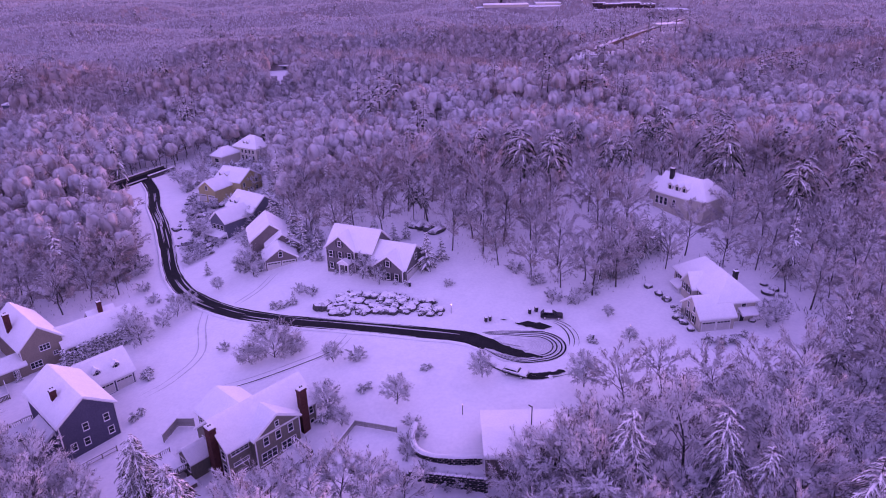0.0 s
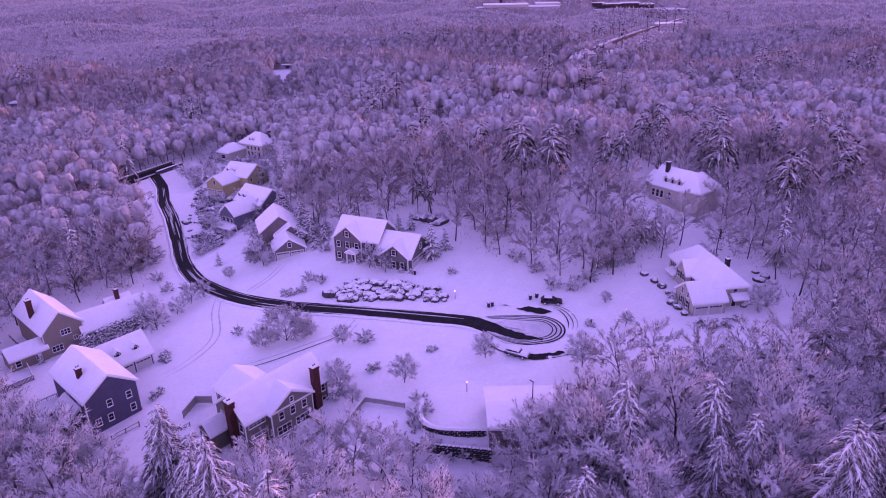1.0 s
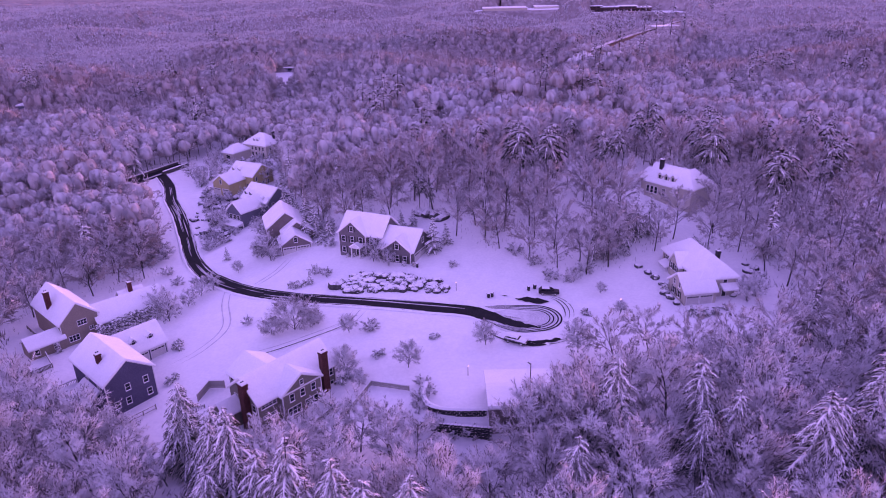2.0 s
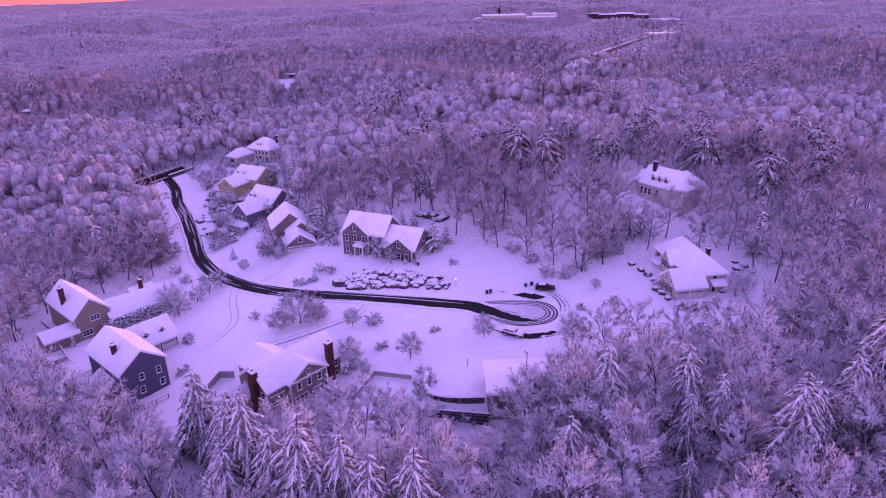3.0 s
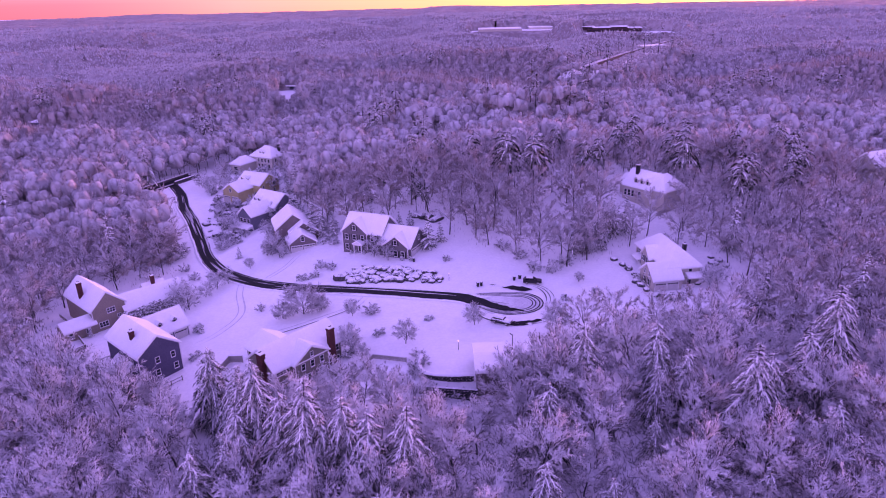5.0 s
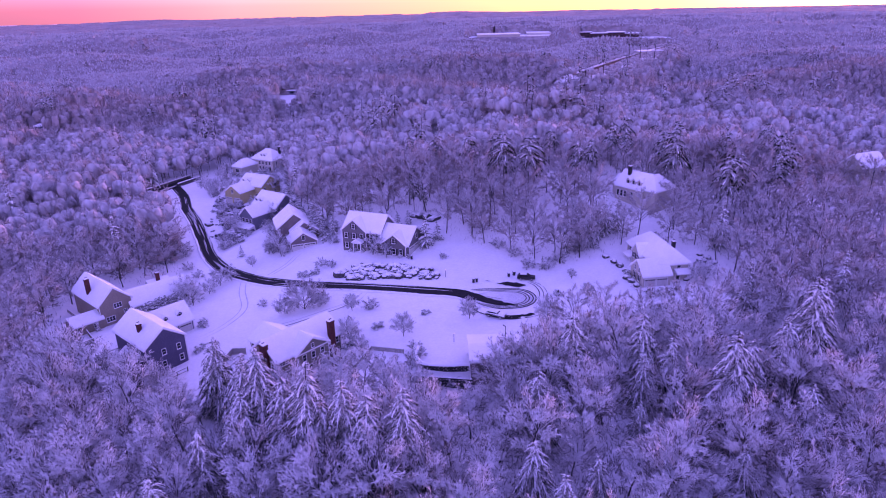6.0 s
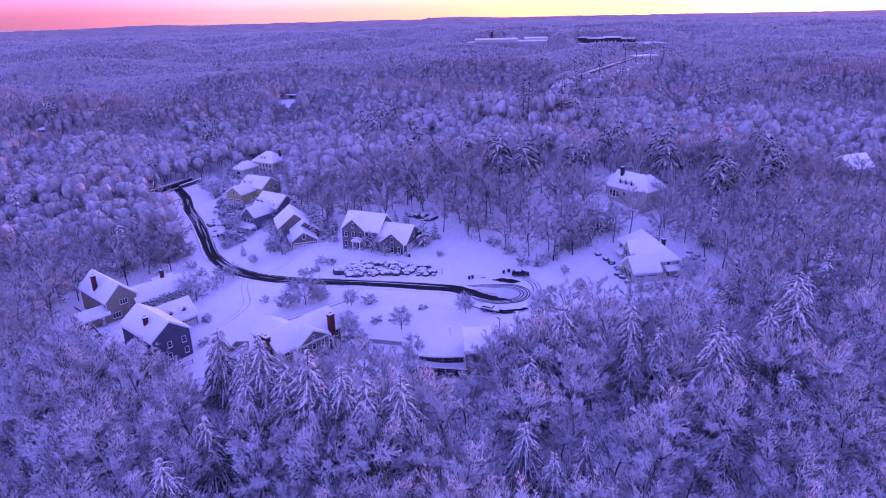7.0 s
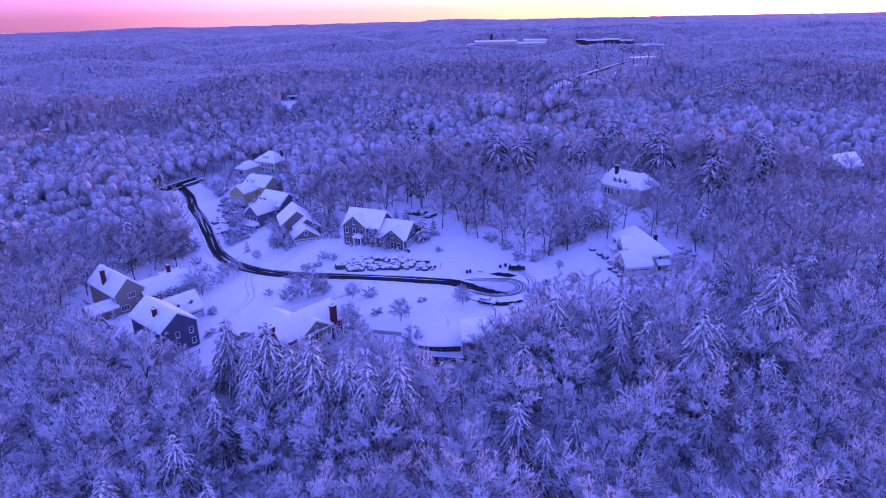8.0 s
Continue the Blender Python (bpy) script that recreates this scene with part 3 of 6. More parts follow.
for a in (1.4, 4.0, 6.6):
    window(h, "-y", a, -0.7, 4.0, 0.95, 1.5, 1, IRON)
window(h, "-y", 1.4, -0.7, 0.9, 0.95, 1.5, 1, IRON)
window(h, "-y", 4.0, -0.7, 7.0, 0.9, 1.3, 1, IRON)
for a in (9.4, 11.4):
    window(h, "-y", a, 0, 4.0, 0.9, 1.5, 1, IRON)
    window(h, "-y", a, 0, 0.9, 0.9, 1.5, 1, IRON)
for a in (15.6, 17.8, 20.0):
    window(h, "-y", a, -2.0, 1.2, 0.95, 1.6, 1, IRON)
window(h, "-y", 17.8, -2.0, 4.5, 0.95, 1.3, 1, IRON)
front_door(h, "-y", 5.6, -0.7, 0.6)
gable(h, 4.2, 7.0, -2.2, -0.75, 3.1, 3.9, "y", TRIM, base=2.9, snow=0.25, over=0.2)
for x in (4.4, 6.8):
    bm = bmesh.new()
    box(bm, x - 0.12, x + 0.12, -2.15, -1.9, -0.4, 2.9)
    part("porch_post", bm, TRIM, h, "white porch post")
for y in (0.6, 4.0, 7.4):
    garage_door(h, "+x", y, 22.2, 1.0, 2.8, 2.2)
window(h, "+x", 4.1, 22.2, 4.8, 0.9, 1.3)

# mauve-brown house with stepped gables over the garage
h = house("house", -45.2, 150.0, 19, -2.2, "mauve-brown house with stepped gables under snow")
gable(h, 0, 8.2, 0, 6.5, 2.9, 5.7, "y", BROWNISH_SIDING)
gable(h, 1.2, 9.8, 6.0, 10.0, 4.2, 7.2, "y", BROWNISH_SIDING)
gable(h, -2.6, 8.2, 9.0, 20.0, 5.2, 9.4, "y", BROWNISH_SIDING)
for a in (2.2, 6.0):
    garage_door(h, "-y", a, 0, 0.1, 3.3, 2.2)
window(h, "-y", 4.1, 0, 3.6, 0.9, 1.3)
for y in (11.5, 15.5):
    window(h, "-x", y, -2.6, 3.2)
corner_boards(h, 0, 8.2, 0, -0.3, 2.8)

# steel-grey house
h = house("house", -70.2, 184.2, -35, -5.2, "steel-grey house with a porch under snow")
gable(h, 0, 6.6, 0, 10.0, 5.3, 8.2, "y", STEEL_SIDING)
gable(h, -4.0, 8.4, 9.4, 20.0, 6.2, 10.0, "x", STEEL_SIDING)
for y in (12.0, 15.0, 18.0):
    window(h, "+x", y, 8.4, 4.2)
for a in (1.6, 3.4, 5.2):
    window(h, "-y", a, 0, 2.9, 1.2, 1.4)
gable(h, -0.3, 6.8, -2.2, 0.05, 1.4, 2.0, "x", TRIM, base=1.2, lift_at=0.97)
for x in (0, 3.2, 6.5):
    bm = bmesh.new()
    box(bm, x - 0.1, x + 0.1, -2.1, -1.9, -0.8, 1.2)
    part("porch_post", bm, TRIM, h, "white porch post")
for a in (-2.8, -0.6):
    dormer(h, a, 10.4, 7.2, STEEL_SIDING)

# yellow house
h = house("house", -84.0, 223.0, -28, -7.0, "yellow clapboard house with a garage gable under snow")
gable(h, -5.0, 7.7, 8.7, 20.0, 5.6, 9.0, "x", YELLOW_SIDING)
gable(h, -4.5, 3.5, 0, 9.0, 4.6, 7.4, "y", YELLOW_SIDING)
for a in (-2.6, 1.5):
    garage_door(h, "-y", a, 0, 0.2, 2.9, 2.2)
window(h, "-y", -0.5, 0, 4.4)
for y, z in ((10.5, 3.6), (17.0, 1.2), (14.0, 1.2), (17.0, 4.0)):
    window(h, "+x", y, 7.7, z)
for a in (4.6, 6.4):
    window(h, "-y", a, 8.7, 1.0)
for a in (-3.0, -0.4):
    dormer(h, a, 9.8, 6.7, YELLOW_SIDING)

# pale hipped house up the lane
h = house("house", -92.0, 284.8, -31, -7.4, "pale hipped house with a chimney under snow")
hip(h, 0, 13.8, 0, 10.6, 5.6, 10.2, CREAM_SIDING)
hip(h, -3.2, 3.4, -10.4, -0.05, 3.4, 6.6, CREAM_SIDING)
for a in (5.2, 7.4, 9.6, 11.8):
    window(h, "-y", a, 0, 3.4, 1.1, 1.6)
    window(h, "-y", a, 0, 0.7, 1.1, 1.8)
for a in (5.6, 7.6):
    dormer(h, a, 1.2, 7.2, CREAM_SIDING)
for a in (2.6, 7.4):
    window(h, "+x", a, 13.8, 3.4)
window(h, "-y", 0.1, -10.4, 1.0, 2.4, 1.6)
chimney(h, 12.0, 7.4, 7.0, 11.2, 0.9, 0.9, IRON)

# cream house at the end of the turning circle
h = house("house", 52.1, 109.3, 8, 1.0, "cream house with a double garage under a hipped snowy roof")
hip(h, 4.6, 13.2, 2.4, 20.4, 4.5, 8.8, CREAM_SIDING)
gable(h, 0, 7.4, 0, 7.6, 2.9, 5.9, "x", CREAM_SIDING)
gable(h, 3.4, 8.0, 10.2, 14.6, 4.5, 7.1, "x", CREAM_SIDING)
for a in (1.9, 5.1):
    garage_door(h, "-y", a, 0, 0.1, 2.8, 2.1)
for y in (2.6, 5.0):
    window(h, "-x", y, 0, 0.9, 0.9, 1.5, 1, IRON)
    window(h, "-x", y, 0, 3.2, 0.7, 1.2, 1)
for y in (11.4, 13.4):
    window(h, "-x", y, 3.4, 3.0, 0.9, 1.4, 1, IRON)
for y in (9.0, 16.5, 18.5):
    window(h, "-x", y, 4.6, 2.9, 0.9, 1.4, 1, IRON)
    window(h, "-x", y, 4.6, 0.7, 0.9, 1.5, 1, IRON)
window(h, "-y", 10.6, 2.4, 3.0, 0.9, 1.3)
front_door(h, "-y", 10.6, 2.4, 0.2)
gable(h, 9.6, 12.6, 0.8, 2.35, 2.5, 3.1, "x", TRIM, base=2.3, lift_at=0.95, snow=0.25)
gable(h, 3.0, 4.55, 15.0, 18.2, 2.3, 2.8, "y", TRIM, base=2.1, lift_at=0.95, snow=0.25)
for y in (15.2, 18.0):
    bm = bmesh.new()
    box(bm, 3.05, 3.25, y - 0.1, y + 0.1, -0.3, 2.1)
    part("porch_post", bm, TRIM, h, "white porch post")
chimney(h, 12.4, 9.5, 3.0, 8.2, 0.8, 0.9, IRON)

# house among the trees on the hill, with a row of dormers
h = house("house", 59.6, 167.2, -54, 7.4, "cream house with a row of dormers among trees")
gable(h, 0, 11.0, 0, 9.6, 4.9, 9.0, "x", CREAM_SIDING)
hip(h, 7.6, 15.2, 0.6, 10.5, 4.9, 9.2, CREAM_SIDING)
gable(h, -3.6, 0.05, 3.2, 9.4, 4.2, 6.6, "x", CREAM_SIDING)
for a in (4.4, 6.6, 8.8):
    dormer(h, a, 0.7, 6.0, CREAM_SIDING, 1.5, 2.0, 2.6)
for a in (1.2, 2.6, 4.0, 6.6):
    window(h, "-y", a, 0, 1.6, 0.9, 2.0)
window(h, "-x", 5.4, -3.6, 2.0, 0.9, 1.4)
chimney(h, 2.8, 3.4, 6.5, 11.0, 1.0, 0.9, IRON)

# house seen by its roof over the eastern trees
h = house("house", 152, 184, 20, 5.0, "house with a steep snowy roof among trees")
gable(h, 0, 12, 0, 9, 6.0, 10.0, "x", CREAM_SIDING)
for a in (2, 6, 10):
    window(h, "-y", a, 0, 3.6)

# low house at the wood's edge
h = house("house", 6.6, 70.6, 0, 0.0, "low house with a broad snow-covered roof")
gable(h, 0, 15.5, 0.4, 10.4, 3.3, 3.8, "x", BROWNISH_SIDING, base=-4, over=0.5, snow=0.45)
for a in (5, 8, 12):
    window(h, "-y", a, 0.4, 1.0, 1.3, 1.3)
bm = bmesh.new()
bmesh.ops.create_cone(bm, cap_ends=True, segments=8, radius1=0.09, radius2=0.07, depth=3.4, matrix=pose(7.2, 5.2, 6.9))
part("vent_pipe", bm, IRON, h, "dark vent pipe")
bm = bmesh.new()
bmesh.ops.create_cone(bm, cap_ends=True, segments=8, radius1=0.08, radius2=0.1, depth=0.7, matrix=pose(6.95, 5.2, 8.65, 0, -50))
part("vent_hood", bm, IRON, h, "bent hood of the vent pipe")


# ---- trees ----
def spike_mesh(base, tip, width, rng):
    """Slender three-sided spikes, from base points to tips: arrays of verts and triangles."""
    base, tip, width = np.asarray(base), np.asarray(tip), np.asarray(width)[:, None]
    way = tip - base
    way /= np.linalg.norm(way, axis=1, keepdims=True) + 1e-9
    a = np.cross(way, rng.normal(size=way.shape))
    a /= np.linalg.norm(a, axis=1, keepdims=True) + 1e-9
    b = np.cross(way, a)
    n = len(base)
    ring = [base + width * (a * math.cos(t) + b * math.sin(t)) for t in (0, 2.094, 4.189)]
    v = np.stack([*ring, tip], 1).reshape(-1, 3)
    i = np.arange(n)[:, None] * 4
    f = np.concatenate([i + [[0, 1, 3]], i + [[1, 2, 3]], i + [[2, 0, 3]]], 1).reshape(-1, 3)
    return v, f


def blade_mesh(base, tip, width, rng, heart=None):
    """The finest twigs, one slim triangle each: arrays of verts and triangles."""
    base, tip, width = np.asarray(base), np.asarray(tip), np.asarray(width)[:, None]
    facing = rng.normal(size=base.shape)
    if heart is not None:
        out = (base + tip) / 2 - heart
        facing = out / (np.linalg.norm(out, axis=1, keepdims=True) + 1e-9) + (0, 0, 0.5) + 0.28 * facing
    a = np.cross(tip - base, facing)
    a /= np.linalg.norm(a, axis=1, keepdims=True) + 1e-9
    v = np.stack([base - width * a, base + width * a, tip], 1).reshape(-1, 3)
    return v, np.arange(len(v)).reshape(-1, 3)


def tube_mesh(lines, sides=4):
    """Tapered tubes along lines of (point, radius): arrays of verts and triangles."""
    vs, fs, k = [], [], 0
    ang = np.arange(sides) * 2 * math.pi / sides
    for pts, radii in lines:
        pts = np.asarray(pts, float)
        for i, (p, r) in enumerate(zip(pts, radii)):
            way = pts[min(i + 1, len(pts) - 1)] - pts[max(i - 1, 0)]
            way /= np.linalg.norm(way) + 1e-9
            a = np.cross(way, (0.3, 0.9, 0.31))
            a /= np.linalg.norm(a) + 1e-9
            b = np.cross(way, a)
            vs.append(p + r * (np.cos(ang)[:, None] * a + np.sin(ang)[:, None] * b))
            if i:
                for j in range(sides):
                    q, s = k + (i - 1) * sides + j, k + (i - 1) * sides + (j + 1) % sides
                    fs += [(q, s, s + sides), (q, s + sides, q + sides)]
        k += len(pts) * sides
    return np.concatenate(vs), np.array(fs)


def limb(rng, start, way, length, rise, n=4):
    pts, p, d = [np.array(start, float)], np.array(start, float), np.array(way, float)
    for _ in range(n):
        d = d + rng.normal(0, 0.14, 3) + np.array((0, 0, rise))
        d /= np.linalg.norm(d)
        p = p + d * length / n
        pts.append(p)
    return np.array(pts)


def along_line(pts, t):
    i = np.minimum((t * (len(pts) - 1)).astype(int), len(pts) - 2)
    f = (t * (len(pts) - 1) - i)[:, None]
    return pts[i] * (1 - f) + pts[i + 1] * f


def unit(a):
    return a / (np.linalg.norm(a, axis=-1, keepdims=True) + 1e-9)


def fluff(v, heart, size, rng, each, rough=0.45, up=0.55):
    """Normals of a mass of twigs: mostly those of the round crown, each twig turned a little its own way."""
    out = unit((v - heart) / np.asarray(size))
    own = np.repeat(rng.normal(size=(len(v) // each, 3)), each, axis=0)
    return unit(out + (0, 0, up) + rough * unit(own))


def offshoots(rng, base, tip, n, lo, hi, wide, ratio, lift):
    """n shoots off each stem, leaning along it and to its sides: their bases and tips."""
    f = rng.uniform(lo, hi, (len(base) * n, 1))
    base, tip = np.repeat(base, n, axis=0), np.repeat(tip, n, axis=0)
    way, long = unit(tip - base), np.linalg.norm(tip - base, axis=1, keepdims=True)
    side = unit(np.cross(way, rng.normal(size=way.shape)))
    a = rng.uniform(wide * 0.5, wide * 1.3, (len(f), 1))
    d = unit(way * np.cos(a) + side * np.sin(a) + (0, 0, lift))
    b = base + (tip - base) * f
    return b, b + d * long * ratio * (1.25 - 0.5 * f) * rng.uniform(0.7, 1.3, (len(f), 1))


def lobes_mesh(g, at, size, tall, foot=-0.6):
    """Soft uneven domes, the close mass of twigs inside a crown: arrays of verts and triangles."""
    vs, fs, k = [], [], 0
    for c, s, h in zip(at, size, tall):
        turn = [np.array(((c[0], c[1], c[2] + h * 0.95),))]
        for up, wide in ((0.78, 0.55), (0.35, 0.9), (foot, 0.88)):
            a = np.arange(8) * 0.7854 + g.uniform(0, 1)
            w = s * wide * g.uniform(0.82, 1.12, 8)
            turn.append(np.stack([c[0] + w * np.cos(a), c[1] + w * np.sin(a), c[2] + h * (up + g.uniform(-0.16, 0.16, 8))], 1))
        vs.append(np.concatenate(turn))
        for j in range(8):
            i = (j + 1) % 8
            fs.append((k, k + 1 + j, k + 1 + i))
            for r in (1, 9):
                fs += [(k + r + j, k + r + 8 + j, k + r + 8 + i), (k + r + j, k + r + 8 + i, k + r + i)]
        k += 25
    return np.concatenate(vs), np.array(fs)


def leafless(seed, height, spread, limbs=12, subs=6, twigs=7, twiglets=3, thick=1.0, low=0.25, sides=4, fine=1.0, fill=0):
    """A leafless domed crown: forking limbs as tubes, and rows of frosted twigs that follow their branches outward."""
    rng = np.random.RandomState(seed)
    trunk = limb(rng, (0, 0, -0.6), (0, 0, 1), height * 0.7, 0.15, 5)
    trunk[:, :2] *= 0.8
    r0 = height * 0.011 + 0.035
    heart = np.array((trunk[-1][0] * 0.6, trunk[-1][1] * 0.6, height * (0.4 + 0.4 * low)))
    tall = height - heart[2]
    lines, stem_b, stem_t = [(trunk, np.linspace(r0, r0 * 0.4, 6))], [], []
    for i in range(limbs):
        t = (i + 0.5) / limbs
        rise = -0.2 + 1.16 * t
        a = i * 2.39996 + rng.uniform(-0.3, 0.3)
        flat = math.sqrt(max(0.02, 1 - min(rise, 0.97) ** 2))
        goal = heart + np.array((math.cos(a) * flat * spread, math.sin(a) * flat * spread, rise * tall)) * (rng.uniform(0.6, 0.92) if sides > 3 else rng.uniform(0.72, 0.9))
        start = along_line(trunk, np.array([min(low + (0.98 - low) * t, 0.99)]))[0]
        mid = (start + goal) / 2 + np.array((0, 0, 0.16 * np.linalg.norm(goal - start))) + rng.normal(0, 0.05 * spread, 3)
        q = np.linspace(0, 1, 5)[:, None]
        L = start * (1 - q) ** 2 + 2 * mid * q * (1 - q) + goal * q ** 2 + rng.normal(0, 0.02 * spread, (5, 3)) * q
        lines.append((L, np.linspace(r0 * 0.45, r0 * 0.14, 5)) if sides > 3 else (L[::2], np.linspace(r0 * 0.5, r0 * 0.14, 3)))
        at = (np.arange(subs) + rng.uniform(0.2, 1, subs)) / subs * 0.78 + 0.22
        st, ahead = along_line(L, at), along_line(L, np.minimum(at + 0.12, 1.0))
        way = unit(ahead - st + 1e-4 * (L[-1] - L[0]))
        side = unit(np.cross(way, rng.normal(size=way.shape)))
        d = unit(way * 0.75 + side * rng.uniform(0.3, 0.85, (subs, 1)) + unit(st - heart) * 0.45 + (0, 0, 0.12))
        stem_b.append(st), stem_t.append(st + d * (spread * (rng.uniform(0.3, 0.5, (subs, 1)) if sides > 3 else rng.uniform(0.24, 0.36, (subs, 1)))))
    b1, t1 = np.concatenate(stem_b), np.concatenate(stem_t)
    b2, t2 = offshoots(rng, b1, t1, twigs, 0.1, 1.0, 0.75, 0.5 * fine, 0.05)
    b3, t3 = offshoots(rng, b2, t2, twiglets, 0.15, 1.0, 0.7, 0.55, -0.05)
    lv, lf = tube_mesh(lines[1:], 3)
    sv, sf = spike_mesh(b1, t1, np.full(len(b1), r0 * 0.16), rng)
    mv, mf = blade_mesh(b2, t2, np.full(len(b2), 0.048 * thick), rng, heart)
    bv, bf = blade_mesh(b3, t3, np.full(len(b3), 0.042 * thick), rng, heart)
    size, vs, fs, ns, k = (spread, spread, tall), [], [], [], 0
    for v, f, each, rough in ((lv, lf, 1, 0.2), (sv, sf, 4, 0.4), (mv, mf, 3, 0.35 if sides > 3 else 0.12), (bv, bf, 3, 0.35 if sides > 3 else 0.12)):
        vs.append(v), fs.append(f + k), ns.append(fluff(v, heart - (0, 0, 0.15 * tall), size, rng, each, rough, 0.4 if sides > 3 else 0.25))
        k += len(v)
    if fill:
        # the close inner mass of twigs of a tree seen from afar
        at = heart + np.stack([rng.normal(0, 0.26, fill) * spread, rng.normal(0, 0.26, fill) * spread, rng.uniform(0.0, 0.25, fill) * tall], 1)
        v, f = lobes_mesh(rng, at, spread * rng.uniform(0.28, 0.4, fill), (height - at[:, 2]) * rng.uniform(0.5, 0.72, fill), -0.5)
        vs.append(v), fs.append(f + k), ns.append(fluff(v, heart - (0, 0, 0.15 * tall), size, rng, 1, 0.45, -0.1))
    return tube_mesh(lines[:1], sides + 1), (np.concatenate(vs), np.concatenate(fs), np.concatenate(ns))


def blade(rng, spine, side, w, up, down):
    """A tapering blade with thickness along a spine; w: half widths."""
    vs, fs = [], []
    for i in range(len(spine)):
        wob = rng.uniform(0.75, 1.25)
        vs += [spine[i] + side * w[i] * wob, spine[i] + (0, 0, up * w[i]), spine[i] - side * w[i] * wob, spine[i] - (0, 0, down * w[i])]
        if i:
            for j in range(4):
                q, s = (i - 1) * 4 + j, (i - 1) * 4 + (j + 1) % 4
                fs += [(q, q + 4, s + 4), (q, s + 4, s)]
    return np.array(vs), np.array(fs)


def conifer(seed, height, spread, tiers=16, per=6, fronds=8, bare=0.12, droop=0.6, shape=1.0, sides=5, load=1.0):
    """A snow-laden conifer: trunk, dark drooping boughs in tiers, and the snow that lies along them."""
    rng = np.random.RandomState(seed)
    trunk = limb(rng, (0, 0, -0.6), (0, 0, 1), height * 0.99, 0.5, 5)
    trunk[:, :2] *= 0.15
    r0 = height * 0.012 + 0.03
    parts, count = ([], []), [0, 0]

    def put(k, v, f):
        parts[k].append((v, f + count[k]))
        count[k] += len(v)
    for i in range(tiers):
        t = min(max((i + rng.uniform(-0.3, 0.3)) / (tiers - 1), 0), 0.995)
        reach = spread * ((1 - t) ** shape * 0.95 + 0.07) * (0.75 + 0.25 * min(1, t * 5))
        for j in range(per if t < 0.9 else 4):
            at = along_line(trunk, np.array([min(max(bare + (1 - bare) * (t + rng.uniform(-0.6, 0.6) / tiers), 0.02), 0.985)]))[0]
            L = reach * rng.uniform(0.5, 1.32)
            a = j * 6.283 / per + i * 0.7 + rng.uniform(-0.3, 0.3)
            out, side = np.array((math.cos(a), math.sin(a), 0)), np.array((-math.sin(a), math.cos(a), 0))
            dr = droop * rng.uniform(0.7, 1.3) * (1 - 0.35 * t)
            q = np.linspace(0, 1, 5 if sides > 3 else 4 if fronds else 3)
            spine = at + (0, 0, rng.uniform(-0.3, 0.3)) + out * (q * L * (1 - 0.2 * dr * q))[:, None] + np.array((0, 0, 1)) * (0.16 * L * q - dr * L * q ** 2)[:, None]
            form = np.interp(q, (0, 0.3, 0.65, 1), (0.3, 1.0, 0.8, 0.06))
            slim = (0.48 if sides > 3 else 0.8) if fronds > 12 else 1.0
            put(0, *blade(rng, spine, side, (0.13 * L + 0.13) * form * slim, 0.1, 0.35))
            if fronds:
                tt = rng.uniform(0.15, 1.0, fronds)
                b = along_line(spine, tt)
                sg = rng.choice((-1, 1), fronds)[:, None]
                d = out * 0.6 + side * sg * rng.uniform(0.4, 0.9, (fronds, 1)) - np.array((0, 0, 1)) * rng.uniform(0.4, 1.0, (fronds, 1))
                e = b + d * (L * (0.3 if fronds > 12 else 0.26) * (1.2 - tt) * rng.uniform(0.6, 1.4, fronds) + 0.25)[:, None]
                put(0, *spike_mesh(b, e, np.full(fronds, (0.04 * L + 0.05) * slim), rng))
                k = int(fronds * 0.75)
                put(1, *spike_mesh(b[:k] + (0, 0, 0.06), e[:k] * 0.85 + b[:k] * 0.15 + (0, 0, 0.08), np.full(k, (0.03 * L + 0.05) * load * slim), rng))
            put(1, *blade(rng, spine + (0, 0, 0.05) + side * rng.uniform(-0.04, 0.04) * L, side, (0.07 * L + 0.085) * load * slim * form * rng.uniform(0.6, 1.2, len(q)), 0.75, 0.2))
    joined = [(np.concatenate([v for v, f in p]), np.concatenate([f for v, f in p])) for p in parts]
    return tube_mesh([(trunk, np.linspace(r0, 0.03, 6))], sides), joined[0], joined[1]


def tree_thing(name, data, crown_mat, label):
    """A tree as a thing: trunk and crown under one root."""
    root = new(name)
    mesh_object("trunk", *data[0], BARK, root)
    crown = mesh_object("crown", *data[1][:2], crown_mat, root, normals=data[1][2] if len(data[1]) > 2 else None)
    if len(data) > 2:
        tagged(mesh_object("snow_load", *data[2], ROOF_SNOW, crown), "snow lying along the boughs", kind="stuff")
    return tagged(root, label, "tree")


CLEARING = [(-100, 95), (-88, 92), (-68, 79), (-50, 66), (-44, 60), (-20, 60), (0, 60), (6, 60), (21, 64), (23, 78), (34, 89), (43, 92), (68, 93), (76, 104), (74, 131), (55, 135), (46, 129), (39, 125), (32, 124), (26, 128), (18, 134.5), (10, 140), (3, 146), (1, 156), (-1, 164), (-10, 169), (-14, 160), (-15, 155), (-30, 157), (-38, 170), (-48, 188), (-54, 208), (-63, 240), (-69, 270), (-72, 289), (-86, 298), (-98, 297), (-106, 282), (-119, 272), (-132, 252), (-131, 236), (-119.5, 219), (-107, 201), (-96, 183), (-87, 165), (-80, 147), (-102, 132)]


